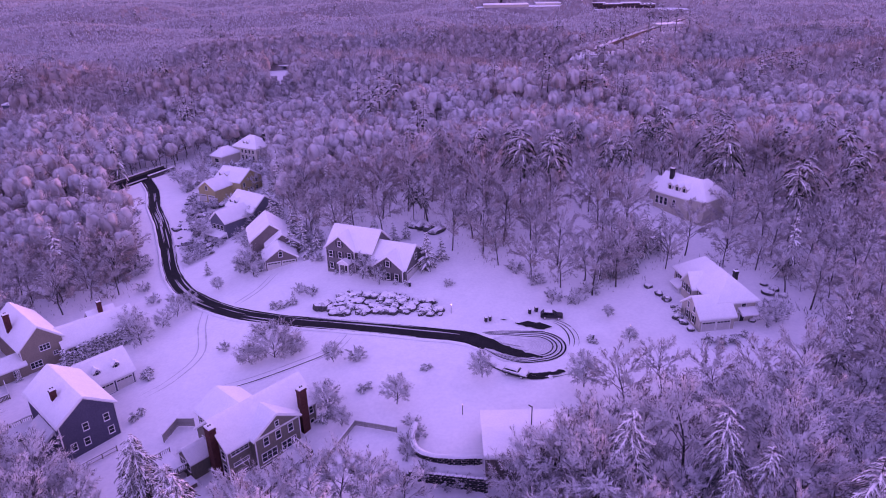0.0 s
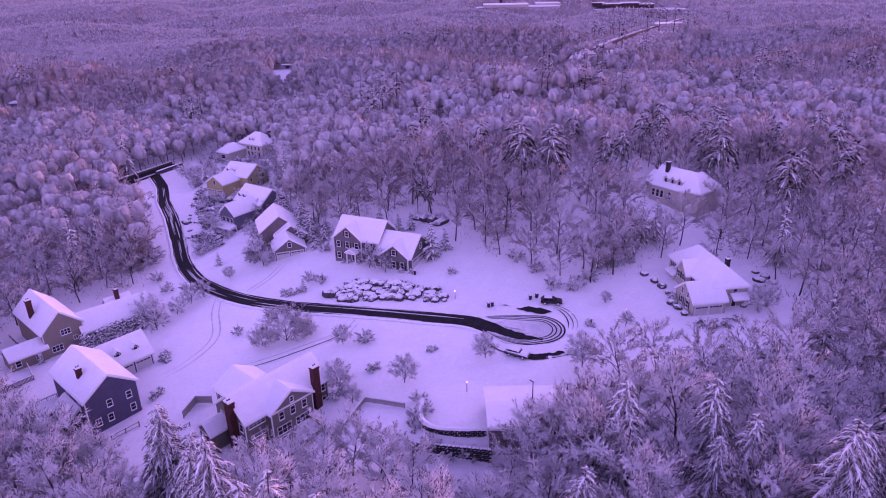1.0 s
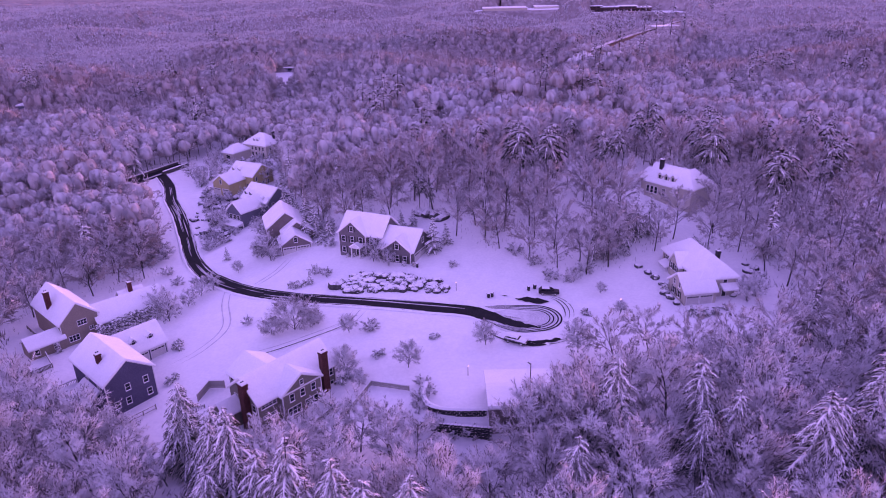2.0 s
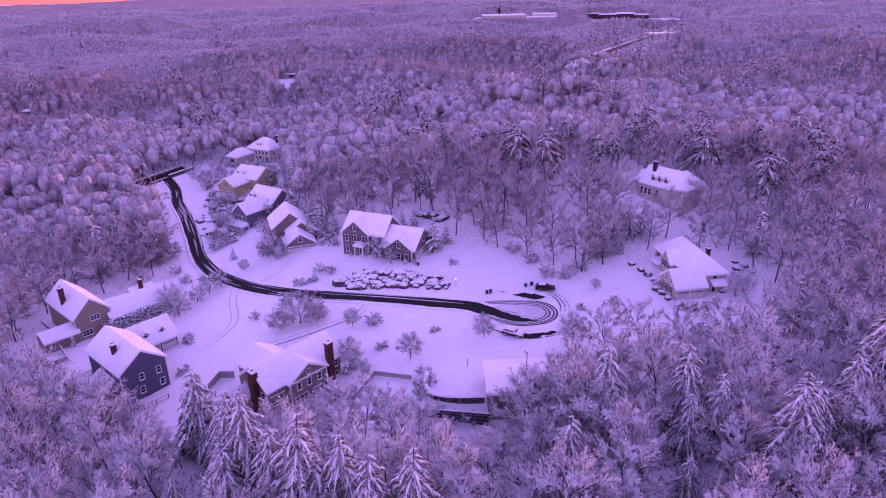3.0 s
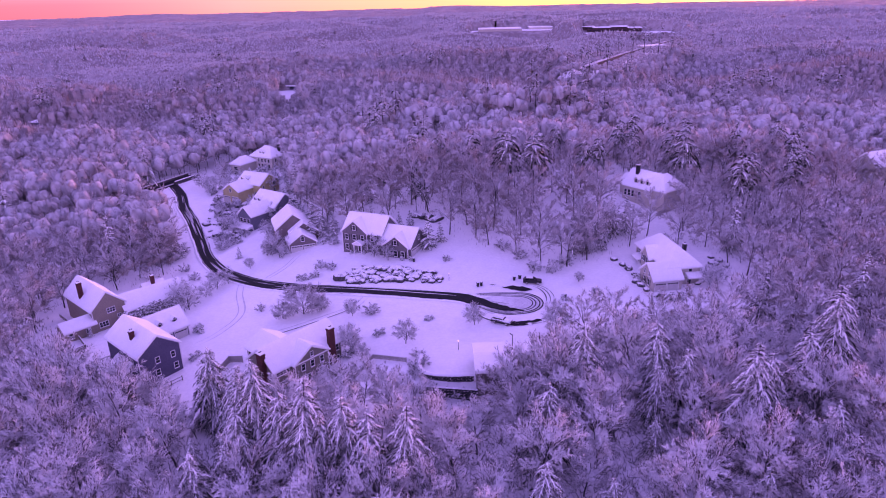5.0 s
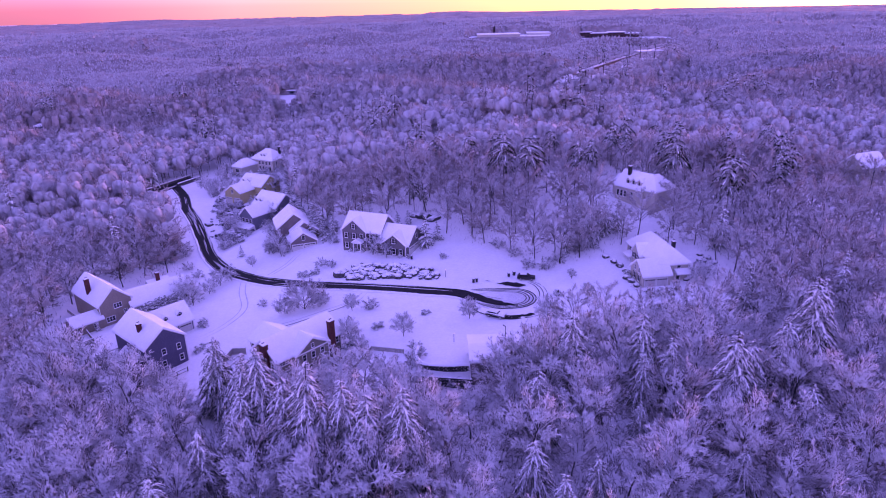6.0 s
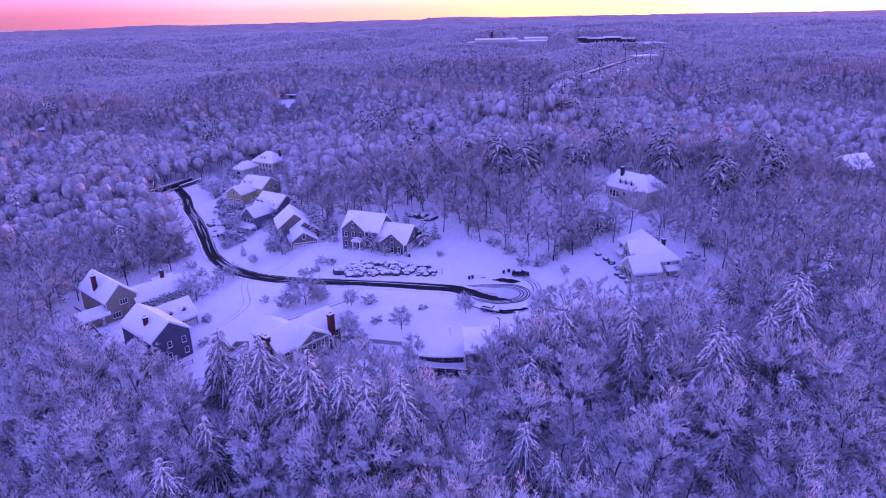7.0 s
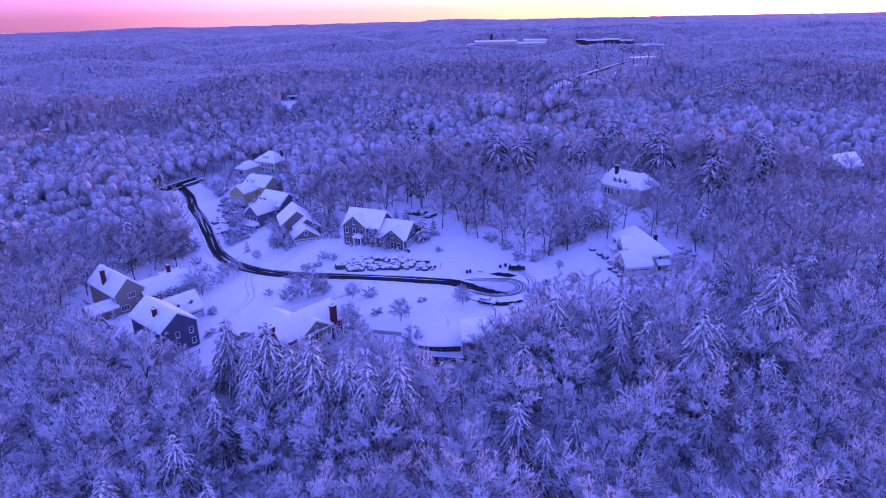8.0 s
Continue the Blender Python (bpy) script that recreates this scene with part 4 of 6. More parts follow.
def open_ground(x, y):
    """Whether a place lies in the clearing or in one of the small openings of the wood."""
    inside, n = False, len(CLEARING)
    for i in range(n):
        (xa, ya), (xb, yb) = CLEARING[i], CLEARING[i - 1]
        if (ya > y) != (yb > y) and x < (xb - xa) * (y - ya) / (yb - ya) + xa:
            inside = not inside
    if inside:
        return True
    for cx, cy, rx, ry in ((64, 160, 11, 13), (52, 317, 15, 16), (158, 188, 9, 8), (100, 178, 10, 6), (34, 148, 6, 16), (60, 150, 7, 9), (-96, 395, 13, 22)):
        if ((x - cx) / rx) ** 2 + ((y - cy) / ry) ** 2 < 1:
            return True
    return False


# trees of the near wood, one by one
rng = random.Random(7)
OAKS = []
for s in range(7):
    thin = s % 3 == 2
    OAKS.append(tree_thing("maple" if thin else "oak", leafless(20 + s, 11.5 + 1.0 * (s % 4), 4.7 + 0.5 * (s % 3), 14, 7, 8, 6, 1.1, fine=1.0), TWIG_BARE if thin else TWIG, "leafless tree with thinly frosted reddish twigs" if thin else "leafless tree with snow-frosted twigs"))
SPRUCES = [tree_thing("spruce", conifer(50 + s, 18, 6.2 + 0.6 * s, 17, 9, 30, droop=1.0, shape=0.72, load=1.0), NEEDLE, "tall spruce with drooping snow-laden boughs") for s in range(3)]
used = []


def plant(kinds, x, y, scale=1.0, group="trees of the near wood"):
    kind = rng.choice(kinds)
    m = pose(x, y, gz(x, y), rng.uniform(-3, 3), rng.uniform(-3, 3), rng.uniform(0, 360)) @ Matrix.Scale(scale, 4)
    if kind not in used:
        used.append(kind)
        ob = kind
        ob.matrix_world = m
    else:
        ob = copy_thing(kind, m)
        ob.scale = (scale,) * 3
    tagged(ob, group=group)
    return ob


taken = []
for x, y, top in ((-41.0, 65.5, 13.4), (-35.0, 59.0, 13.0), (-28.0, 50.2, 19.0), (-21, 42.5, 20.6), (-38.6, 47.5, 7.5), (-34.5, 48.5, 7.5), (-32, 55, 14), (-24.5, 46.5, 15.5), (-31, 46.5, 13), (-17.8, 42.3, 15), (-14.5, 42.8, 17.0), (-10.2, 40.5, 16.0), (-5.8, 39.6, 18.6), (-34.3, 37.5, 12.5), (-31.5, 41, 11.5), (-44.2, 39.4, 6.5), (-45.3, 32, 6.8), (-37.8, 27.6, 12.6), (-45, 20, 11.5), (-30, 19, 10.5), (15.7, 48.6, 14.0), (25.1, 63, 17.4), (38.6, 64.3, 15.7), (41.5, 60, 13.5), (36, 58, 11.5), (48.1, 50.3, 19.7), (53, 54, 15), (70.8, 67.2, 21.8), (63, 60, 17), (22.8, 33.8, 9.5), (13.5, 33, 12.5), (17, 27, 11.5), (43, 33, 10.5), (33, 48, 9), (78, 78, 16), (60, 45, 13)):
    g = gz(x, y)
    plant(SPRUCES, x, y, (top - g) / 16.6, "conifers of the near wood")
    taken.append((x, y))
count = 0
for x, y, k in ((9.3, 66.6, 0.76), (13.0, 67.4, 0.86), (17.4, 67.4, 0.92), (8, 59.5, 0.5), (13, 61.5, 0.8), (17.0, 65.5, 0.95), (20.5, 68.0, 0.98), (23.5, 72, 1.0), (21, 76, 0.8), (-27.5, 61.5, 0.8), (-23.5, 63.5, 0.84), (-19, 65.0, 0.84), (-14.5, 65.8, 0.8), (-10, 66, 0.78), (-5.5, 66, 0.74), (-1, 61, 0.5), (3.5, 60, 0.5), (-17.5, 60, 0.8), (-8, 61, 0.8), (-44, 61.5, 0.55), (-53, 67.5, 0.75), (-58, 69.5, 0.85), (-62.5, 72.5, 0.92), (-67, 75, 0.95), (-71.5, 77.5, 0.98), (-76, 80, 1.0), (-81, 84, 1.0), (-86, 88, 1.0), (-49, 64.5, 0.6)):
    taken.append((x, y))
    plant(OAKS, x, y, k)
for i in range(6000):
    y = rng.uniform(2, 84)
    half = 12 + 0.72 * (y + 54)
    x = rng.uniform(-half, half)
    if count >= 430 or open_ground(x, y) or any((x - a) ** 2 + (y - b) ** 2 < 5.8 ** 2 for a, b in taken):
        continue
    taken.append((x, y))
    plant(OAKS, x, y, rng.uniform(0.68, 1.2))
    count += 1

# bare brush under the trees
ug = np.random.RandomState(11)
ux, uy = [], []
while len(ux) < 40000:
    y = ug.uniform(0, 118) if len(ux) < 32000 else ug.uniform(118, 255)
    half = 12 + 0.72 * (y + 54)
    x = ug.uniform(-half, half)
    if ug.uniform() < (1.0 if y > 118 else min(1.0, 70 / (y + 30))) and not open_ground(x, y):
        ux.append(x), uy.append(y)
ux, uy = np.array(ux), np.array(uy)
base = np.stack([ux, uy, ground_z(ux, uy) - 0.1], 1)
rise = ug.uniform(0.5, 2.0, len(ux)) * (1 - 0.35 * (uy > 118))
lean = ug.normal(0, 0.55, (len(ux), 2)) * (rise * (1 - 0.68 * (uy > 118)))[:, None]
v, f = spike_mesh(base, base + np.stack([lean[:, 0], lean[:, 1], rise], 1), np.where(uy > 118, 0.07, 0.04 + 0.0007 * (uy + 50)), ug)
tagged(mesh_object("undergrowth", v, f, BRUSH_MAT), "bare brush half buried in snow under the trees", "undergrowth", kind="stuff")

# the woods round the clearing, past counting
HILL_OAKS = [leafless(130 + s, 13.5 + s % 4, 6.0, 14, 6, 8, 7, 1.15, 0.42, 3, 0.9) for s in range(6)]
MID_OAKS = [leafless(150 + s, 13.0 + s % 4, 6.6, 14, 6, 8, 6, 1.3, 0.32, 3, 0.9) for s in range(6)]
EDGE_OAKS = [leafless(230 + s, 13.5 + s % 4, 6.6, 12, 4, 7, 4, 2.1, 0.3, 3, 1.0, 5) for s in range(6)]
BRUSH = [leafless(180 + s, 3.6, 2.7, 6, 4, 5, 3, 1.3, 0.1, 3, 1.1) for s in range(4)]
LOW_SPRUCES = [conifer(90 + s, 16, 4.0, 12, 7, 4, droop=0.75, sides=3, load=0.9) for s in range(3)]
LOW_PINES = [conifer(95 + s, 21, 5.0 + 0.4 * s, 8, 6, 14, 0.5 + 0.05 * (s % 3), 0.85, 0.4, 3, 0.42) for s in range(4)]


def gather(places):
    """Joins trees: places of (kind, x, y, turn, scale); returns trunk and crown arrays."""
    out = []
    for which in range(len(places[0][0])):
        vs, fs, ns, k = [], [], [], 0
        for kind, x, y, turn, s in places:
            v, f = kind[which][:2]
            c, d = math.cos(turn) * s, math.sin(turn) * s
            if len(kind[which]) > 2:
                n = kind[which][2]
                ns.append(np.stack([(n[:, 0] * c - n[:, 1] * d) / s, (n[:, 0] * d + n[:, 1] * c) / s, n[:, 2]], 1))
            vs.append(np.stack([v[:, 0] * c - v[:, 1] * d + x, v[:, 0] * d + v[:, 1] * c + y, v[:, 2] * min(s, 1.28) + gz(x, y)], 1))
            fs.append(f + k)
            k += len(v)
        out.append((np.concatenate(vs), np.concatenate(fs), np.concatenate(ns) if ns else None))
    return out


oak_places, thin_places, conifer_places = [], [], []
spots = {}
for i in range(120000):
    y = rng.uniform(2, 402)
    half = 14 + 0.72 * (y + 54)
    x = rng.uniform(-half, half)
    if math.hypot(x, y) > 400 or len(spots) > 4200:
        continue
    key = (int(x // 6), int(y // 6))
    near = [p for a in (-1, 0, 1) for b in (-1, 0, 1) for p in spots.get((key[0] + a, key[1] + b), ())]
    gap = 6.4 if y < 150 else 6.9
    if any((x - a) ** 2 + (y - b) ** 2 < gap ** 2 for a, b in near) or open_ground(x, y):
        continue
    if y < 106 and any((x - a) ** 2 + (y - b) ** 2 < 4.7 ** 2 for a, b in taken):
        continue
    if y < 84 and abs(x) < 12 + 0.72 * (y + 54):
        continue
    spots.setdefault(key, []).append((x, y))
    if 100 < y < 260 and rng.random() < 0.6:
        bx, by = x + rng.uniform(-3.5, 3.5), y + rng.uniform(-3.5, 3.5)
        if not open_ground(bx, by):
            (oak_places if rng.random() < 0.6 else thin_places).append((rng.choice(BRUSH), bx, by, rng.uniform(0, 6.28), rng.uniform(0.7, 1.3)))
    hill = 140 < y < 230 and x > -15
    kinds = HILL_OAKS if x > -50 and 100 < y < 205 else MID_OAKS if y < 165 else EDGE_OAKS
    r = rng.random()
    turn, s = rng.uniform(0, 6.28), rng.uniform(0.78, 1.06) * (1.0 if y < 150 else 1.04 + 0.17 * math.sin(x / 15 + 1.5 * math.sin(y / 23)) + 0.1 * math.sin(y / 12 + x / 31))
    if r < (0.05 if hill else 0.025) and math.hypot(x - 66, y - 158) > 18:
        conifer_places.append((rng.choice(LOW_PINES if hill else LOW_SPRUCES), x, y, turn, s))
    elif rng.random() < 0.35 + 0.3 * math.sin(x / 40) * math.sin(y / 35):
        thin_places.append((rng.choice(kinds), x, y, turn, s))
    else:
        oak_places.append((rng.choice(kinds), x, y, turn, s))
EDGE = [(-48, 222, 7), (-36, 199, 13), (-29, 189, 10), (-24, 183, 14), (-19, 185, 14), (-14, 172, 13), (-7, 165, 16), (-4, 166, 14), (-40, 213, 12), (-37, 178, 9), (-42, 170, 10)]
for x, y, top in (*EDGE, (12, 185.5, 26.7), (22, 190, 25), (30.7, 165.8, 27.7), (48, 176, 25), (54, 179, 24), (69, 190, 24), (79.9, 171, 28.3), (88.6, 148, 25.5), (93, 152, 24), (-9.7, 214, 20), (-6, 190, 18), (112, 165, 22), (120, 172, 22), (105, 190, 23), (-37, 271, 12), (94, 207, 24), (116, 214, 22), (133, 217, 21), (126, 192, 22), (92, 230, 21), (-161, 200, 14), (-144, 157, 14), (-147, 162, 12), (-131, 255, 14), (-101, 154, 11), (92, 93, 16), (71, 94, 14), (103, 235, 20), (108, 198, 22), (-143, 270, 9), (-154, 272, 9), (40, 133, 15), (43.5, 136, 16), (47, 138, 15), (50, 141, 17), (37, 131, 12), (54, 143, 16), (45, 133, 11)):
    conifer_places.append((LOW_PINES[int(x) % 4] if x > -20 and y > 145 else LOW_SPRUCES[int(x) % 3], x, y, x, (top - gz(x, y)) / (18.6 if x > -20 and y > 145 else 14.6)))


def woods(name, places, crown_mat, label, shade=False):
    arrays = gather(places)
    root = new(name)
    for part_name, (v, f, n), mat in zip(("trunk", "crown", "snow_load"), arrays, (BARK, crown_mat, ROOF_SNOW)):
        tagged(mesh_object(part_name, v, f, mat, root, shade, n), kind="stuff")
    return tagged(root, label, "woods", kind="stuff")


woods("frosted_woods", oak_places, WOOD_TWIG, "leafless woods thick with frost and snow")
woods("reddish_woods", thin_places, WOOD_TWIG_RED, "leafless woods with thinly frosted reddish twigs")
woods("conifer_woods", conifer_places, NEEDLE, "scattered dark conifers laden with snow")


# ---- far country ----
def cells(x, y, size, seed):
    """Distance to the nearest of jittered points, one a cell, and that point's own number."""
    best, own = np.full(x.shape, 9.0), np.zeros(x.shape)
    cx, cy = np.floor(x / size), np.floor(y / size)
    for a in (-1, 0, 1):
        for b in (-1, 0, 1):
            i, j = cx + a, cy + b
            h = np.sin(i * 127.1 + j * 311.7 + seed) * 43758.5453
            h -= np.floor(h)
            k = np.sin(i * 269.5 + j * 183.3 + seed) * 24634.6345
            k -= np.floor(k)
            d = np.hypot(x / size - i - 0.15 - 0.7 * h, y / size - j - 0.15 - 0.7 * k)
            own = np.where(d < best, h, own)
            best = np.minimum(best, d)
    return best, own


FAR_OPEN = [(248, 852, 62, 50), (208, 604, 16, 16), (135, 1025, 78, 50), (-99, 412, 11, 22), (-105, 441, 11, 22), (-110, 464, 14, 26), (-118, 500, 24, 20), (-261, 460, 12, 18), (-264, 403, 14, 15), (-154, 402, 11, 15)]


def far_clear(x, y):
    """How far the woods are cut back at a place: 0 in an opening, 1 in the wood."""
    cut = np.ones(np.shape(x))
    for cx, cy, rx, ry in FAR_OPEN:
        cut = np.minimum(cut, smooth((np.hypot((x - cx) / rx, (y - cy) / ry) - 0.85) / 0.3))
    cut = np.minimum(cut, smooth((highway_off(x, y) - 6) / 3))
    return cut


def canopy_z(x, y):
    """The tops of the woods: hidden under the single trees near by, a closed roof of crowns in stands farther off."""
    r = np.hypot(x, y)
    d, own = cells(x, y, 9.5, 3)
    crowns = 3.6 * np.sqrt(np.clip(1 - (d / 0.9) ** 2, 0, 1)) + 2.0 * own
    d2, own2 = cells(x / 2.4, y, 52, 8)
    stands = 7.0 * smooth((0.95 - d2) / 0.16) * (0.3 + 0.7 * own2) + 2.0 * own2
    solid = smooth((r - 600) / 90)
    inner = smooth((r - 390) / 50) * smooth((np.hypot((x - 52) / 24, (y - 316) / 28) - 0.8) / 0.4)
    return ground_z(x, y) - 0.6 + smooth((far_clear(x, y) - 0.6) / 0.4) * inner * smooth((highway_off(x, y) - 16) / 14) * ((1 - solid) * 8.5 + solid * (3.0 + crowns + stands))


R = 385 * np.exp(np.linspace(0, math.log(4990 / 385), 440))
A = np.radians(np.linspace(-44, 44, 560))
RR, AA = np.meshgrid(R, A, indexing="ij")
wob = 0.0016 * np.sin(RR * 12.9898 + AA * 7823.3)
CX, CY = RR * np.sin(AA + wob), RR * np.cos(AA + wob)
CZ = canopy_z(CX, CY)
CZ[0] = ground_z(CX[0], CY[0]) - 1
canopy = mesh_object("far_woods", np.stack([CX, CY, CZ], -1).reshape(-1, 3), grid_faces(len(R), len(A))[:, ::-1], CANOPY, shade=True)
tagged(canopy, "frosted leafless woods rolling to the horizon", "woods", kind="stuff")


def tuft_tree(seed, height, spread, lobes, n):
    """A far leafless crown: a soft uneven dome of twigs, with fine twigs standing out of it, on a bare trunk."""
    g = np.random.RandomState(seed)
    heart = np.array((0, 0, height * 0.5))
    at = np.stack([g.normal(0, 0.3, lobes) * spread, g.normal(0, 0.3, lobes) * spread, height * g.uniform(0.52, 0.62, lobes)], 1)
    at[0] = (0, 0, height * 0.6)
    size = spread * g.uniform(0.4, 0.5, lobes)
    size[0] = spread * 0.52
    tall = (height - at[:, 2]) * g.uniform(0.75, 0.9, lobes)
    dv, df = lobes_mesh(g, at, size, tall)
    pick = g.randint(0, lobes, n)
    d = unit(g.normal(size=(n, 3)) * (1, 1, 0.8) + (0, 0, 0.3))
    base = at[pick] + d * np.stack([size[pick], size[pick], tall[pick]], 1) * g.uniform(0.9, 1.25, (n, 1))
    tip = base + (d * 0.8 + (0, 0, 0.35) + g.normal(0, 0.3, (n, 3))) * (spread * g.uniform(0.16, 0.36, n))[:, None]
    bv, bf = blade_mesh(base, tip, np.full(n, 0.026 * spread * (200 / n) ** 0.35), g, at[pick])
    v = np.concatenate([dv, bv])
    normals = np.concatenate([fluff(dv, heart, (spread, spread, height * 0.5), g, 1, 0.3, 0.05), fluff(bv, heart, (spread, spread, height * 0.5), g, 3, 0.2, 0.5)])
    stem = np.array(((0, 0, -1), (0, 0, height * 0.6)), float)
    return tube_mesh([(stem, (0.28, 0.1))], 3), (v, np.concatenate([df, bf + len(dv)]), normals)


NEAR_TUFTS = [tuft_tree(300 + s, 13.0 + 0.7 * s, 6.0 + 0.4 * (s % 3), 3, 540) for s in range(6)]
FAR_TUFTS = [tuft_tree(320 + s, 13.0 + 0.7 * s, 6.2 + 0.4 * (s % 3), 2, 300) for s in range(6)]
pale, ruddy = [], []
q = 392
while q < 700:
    gap = max(6.9, q / 88)
    q += gap * 0.86
    for j in range(int(1.44 * q / gap)):
        b = -0.72 + (j + rng.uniform(0.1, 0.9)) * gap / q
        d = q + rng.uniform(-0.4, 0.4) * gap
        x, y = d * math.sin(b), d * math.cos(b)
        if far_clear(x, y) < 0.6 or open_ground(x, y) or rng.random() < 0.04:
            continue
        bank = 0.22 + 0.78 * float(smooth((highway_off(x, y) - 14) / 16))
        stand = math.sin(x / 43 + 1.3 * math.sin(y / 61)) + math.sin(y / 39 + x / 90)
        (ruddy if rng.gauss(0, 0.5) + stand > 0.2 else pale).append((rng.choice(NEAR_TUFTS if q < 520 else FAR_TUFTS), x, y, rng.uniform(0, 6.28), rng.uniform(0.8, 1.12) * bank * gap / 6.9 * (1 + 0.1 * math.sin(x / 27 + y / 19))))
for i in range(90):
    x, y = 52 + rng.uniform(-15, 15), 314 + rng.uniform(-19, 19)
    if math.hypot((x - 52) / 16, (y - 314) / 20) < 1:
        pale.append((rng.choice(NEAR_TUFTS), x, y, rng.uniform(0, 6.28), rng.uniform(0.15, 0.33)))
for i in range(120):
    y = rng.uniform(380, 476)
    x = -93 - 0.21 * (y - 392) + rng.uniform(-14, 14)
    pale.append((rng.choice(NEAR_TUFTS), x, y, rng.uniform(0, 6.28), rng.uniform(0.16, 0.3) * (1.5 if y < 430 else 1)))
BANK_TUFTS = [tuft_tree(360 + s, 13.0, 6.4, 1, 60) for s in range(4)]
for p in spline(HIGHWAY, 2.2):
    for i in range(13):
        d, a = rng.uniform(7, 34), rng.uniform(0, 6.28)
        x, y = p.x + d * math.cos(a), p.y + d * math.sin(a)
        off = float(highway_off(x, y))
        if off > 6.4:
            pale.append((rng.choice(BANK_TUFTS), x, y, a, rng.uniform(0.17, 0.3) * (1.9 if y < HIGHWAY[0][1] - 0.8 * (x - HIGHWAY[0][0]) else 1 + max(0, off - 15) / 12)))
woods("far_frosted_hazy_woods", pale, FAR_TWIG, "frosted leafless woods, paled as by haze, in rounded crowns rolling away", True)
woods("far_reddish_woods", ruddy, FAR_TWIG_RED, "reddish leafless woods, paled as by haze, in rounded crowns rolling away", True)

# twig tops that stand out of the closed far woods
fg = np.random.RandomState(17)
fr = 620 * np.exp(fg.uniform(0, math.log(2600 / 620), 150000))
fa = fg.uniform(-0.72, 0.72, len(fr))
fx, fy = fr * np.sin(fa), fr * np.cos(fa)
keep = far_clear(fx, fy) > 0.9
fx, fy, fr = fx[keep], fy[keep], fr[keep]
foot = np.stack([fx, fy, canopy_z(fx, fy) - 0.8], 1)
rise = np.stack([fg.normal(0, 0.6, len(fx)), fg.normal(0, 0.6, len(fx)), fg.uniform(1.6, 4.2, len(fx))], 1) * (fr / 1000)[:, None] ** 0.5
v, f = blade_mesh(foot, foot + rise, 0.0011 * fr, fg, foot + (0, 40, 0))
n = unit(np.repeat(fg.normal(0, 0.18, (len(fx), 3)), 3, axis=0) + (0, -0.2, 1))
tagged(mesh_object("far_twigs", v, f, FAR_TWIG, normals=n), "frosted twig tops, paled as by haze, over the far woods", "woods", kind="stuff")

# dark conifers among the far woods
CONE = [conifer(120 + s, 22 + s, 5.0 + 0.4 * s, 6, 5, 0, 0.4 + 0.1 * (s % 2), 0.6, 0.6, 3, 0.18) for s in range(4)]
LONE = [(-272, 424), (-265, 424), (-286, 456), (-310, 622), (-182, 420), (-175, 415), (-170, 417), (-165, 410), (-189, 394), (-188, 400), (-142, 357), (-129, 333), (-127, 340), (-274, 804), (-267, 811), (-247, 778), (-209, 778), (-201, 759), (-142, 446), (-150, 424), (-99, 779), (-87, 788), (-74, 792), (-43, 613), (-44, 774), (-27, 596), (-18, 761), (-2, 564), (5, 574), (-42, 339), (-29, 298), (-26, 307), (-21, 323), (-7, 233)]
LONE += [(36, 749), (36, 563), (33, 377), (50, 307), (74, 304), (90, 321), (143, 374), (180, 554), (200, 576), (197, 401), (191, 379), (202, 390), (203, 383), (213, 393), (230, 608), (244, 604), (315, 606), (320, 600), (337, 610), (343, 583), (353, 584), (242, 380), (252, 385), (165, 339), (202, 362), (101, 565), (184, 933), (337, 796), (356, 776), (-172, 826), (-150, 856), (-440, 832), (-497, 1142), (-381, 671)]
places = [(rng.choice(CONE), x + rng.uniform(-2, 2), y, rng.uniform(0, 6.28), rng.uniform(1.1, 1.35)) for x, y in LONE]
for x, y in LONE:
    places.append((rng.choice(CONE), x + rng.uniform(-9, 9), y + rng.uniform(-9, 9), rng.uniform(0, 6.28), rng.uniform(0.9, 1.2)))
for i in range(2400):
    q = 420 * math.exp(rng.uniform(0, math.log(3000 / 420)))
    b = radians(rng.uniform(-44, 44))
    x, y = q * math.sin(b), q * math.cos(b)
    if math.sin(q / 95 + b * 11) + math.sin(b * 23 + q / 260) + rng.gauss(0, 0.35) < 0.65 or far_clear(x, y) < 0.9:
        continue
    places.append((rng.choice(CONE), x, y, rng.uniform(0, 6.28), rng.uniform(0.75, 1.05)))
woods("far_conifers", places, NEEDLE, "dark conifers scattered through the far woods")


# ---- lane, turning circle and tracks ----
circle = strip("turning_circle", [(8.6, 107.2), (13, 106.2), (18, 105.6), (23.5, 105.5)], 10.2, PACKED, 0.05, ragged=1.6, taper=True, across=8)
tagged(circle, "snowy turning circle with packed slush", "road", kind="structure")


def arc(cx, cy, rx, ry, a0, a1, n=14):
    return [(cx + rx * math.cos(radians(a0 + (a1 - a0) * i / n)), cy + ry * math.sin(radians(a0 + (a1 - a0) * i / n))) for i in range(n + 1)]


def track(pts, width, lift=0.09, ragged=0.05, seed=1, mat=ASPHALT, parent=None):
    return strip("tyre_track", pts, width, mat, lift, parent or circle, ragged, True, 2, seed)


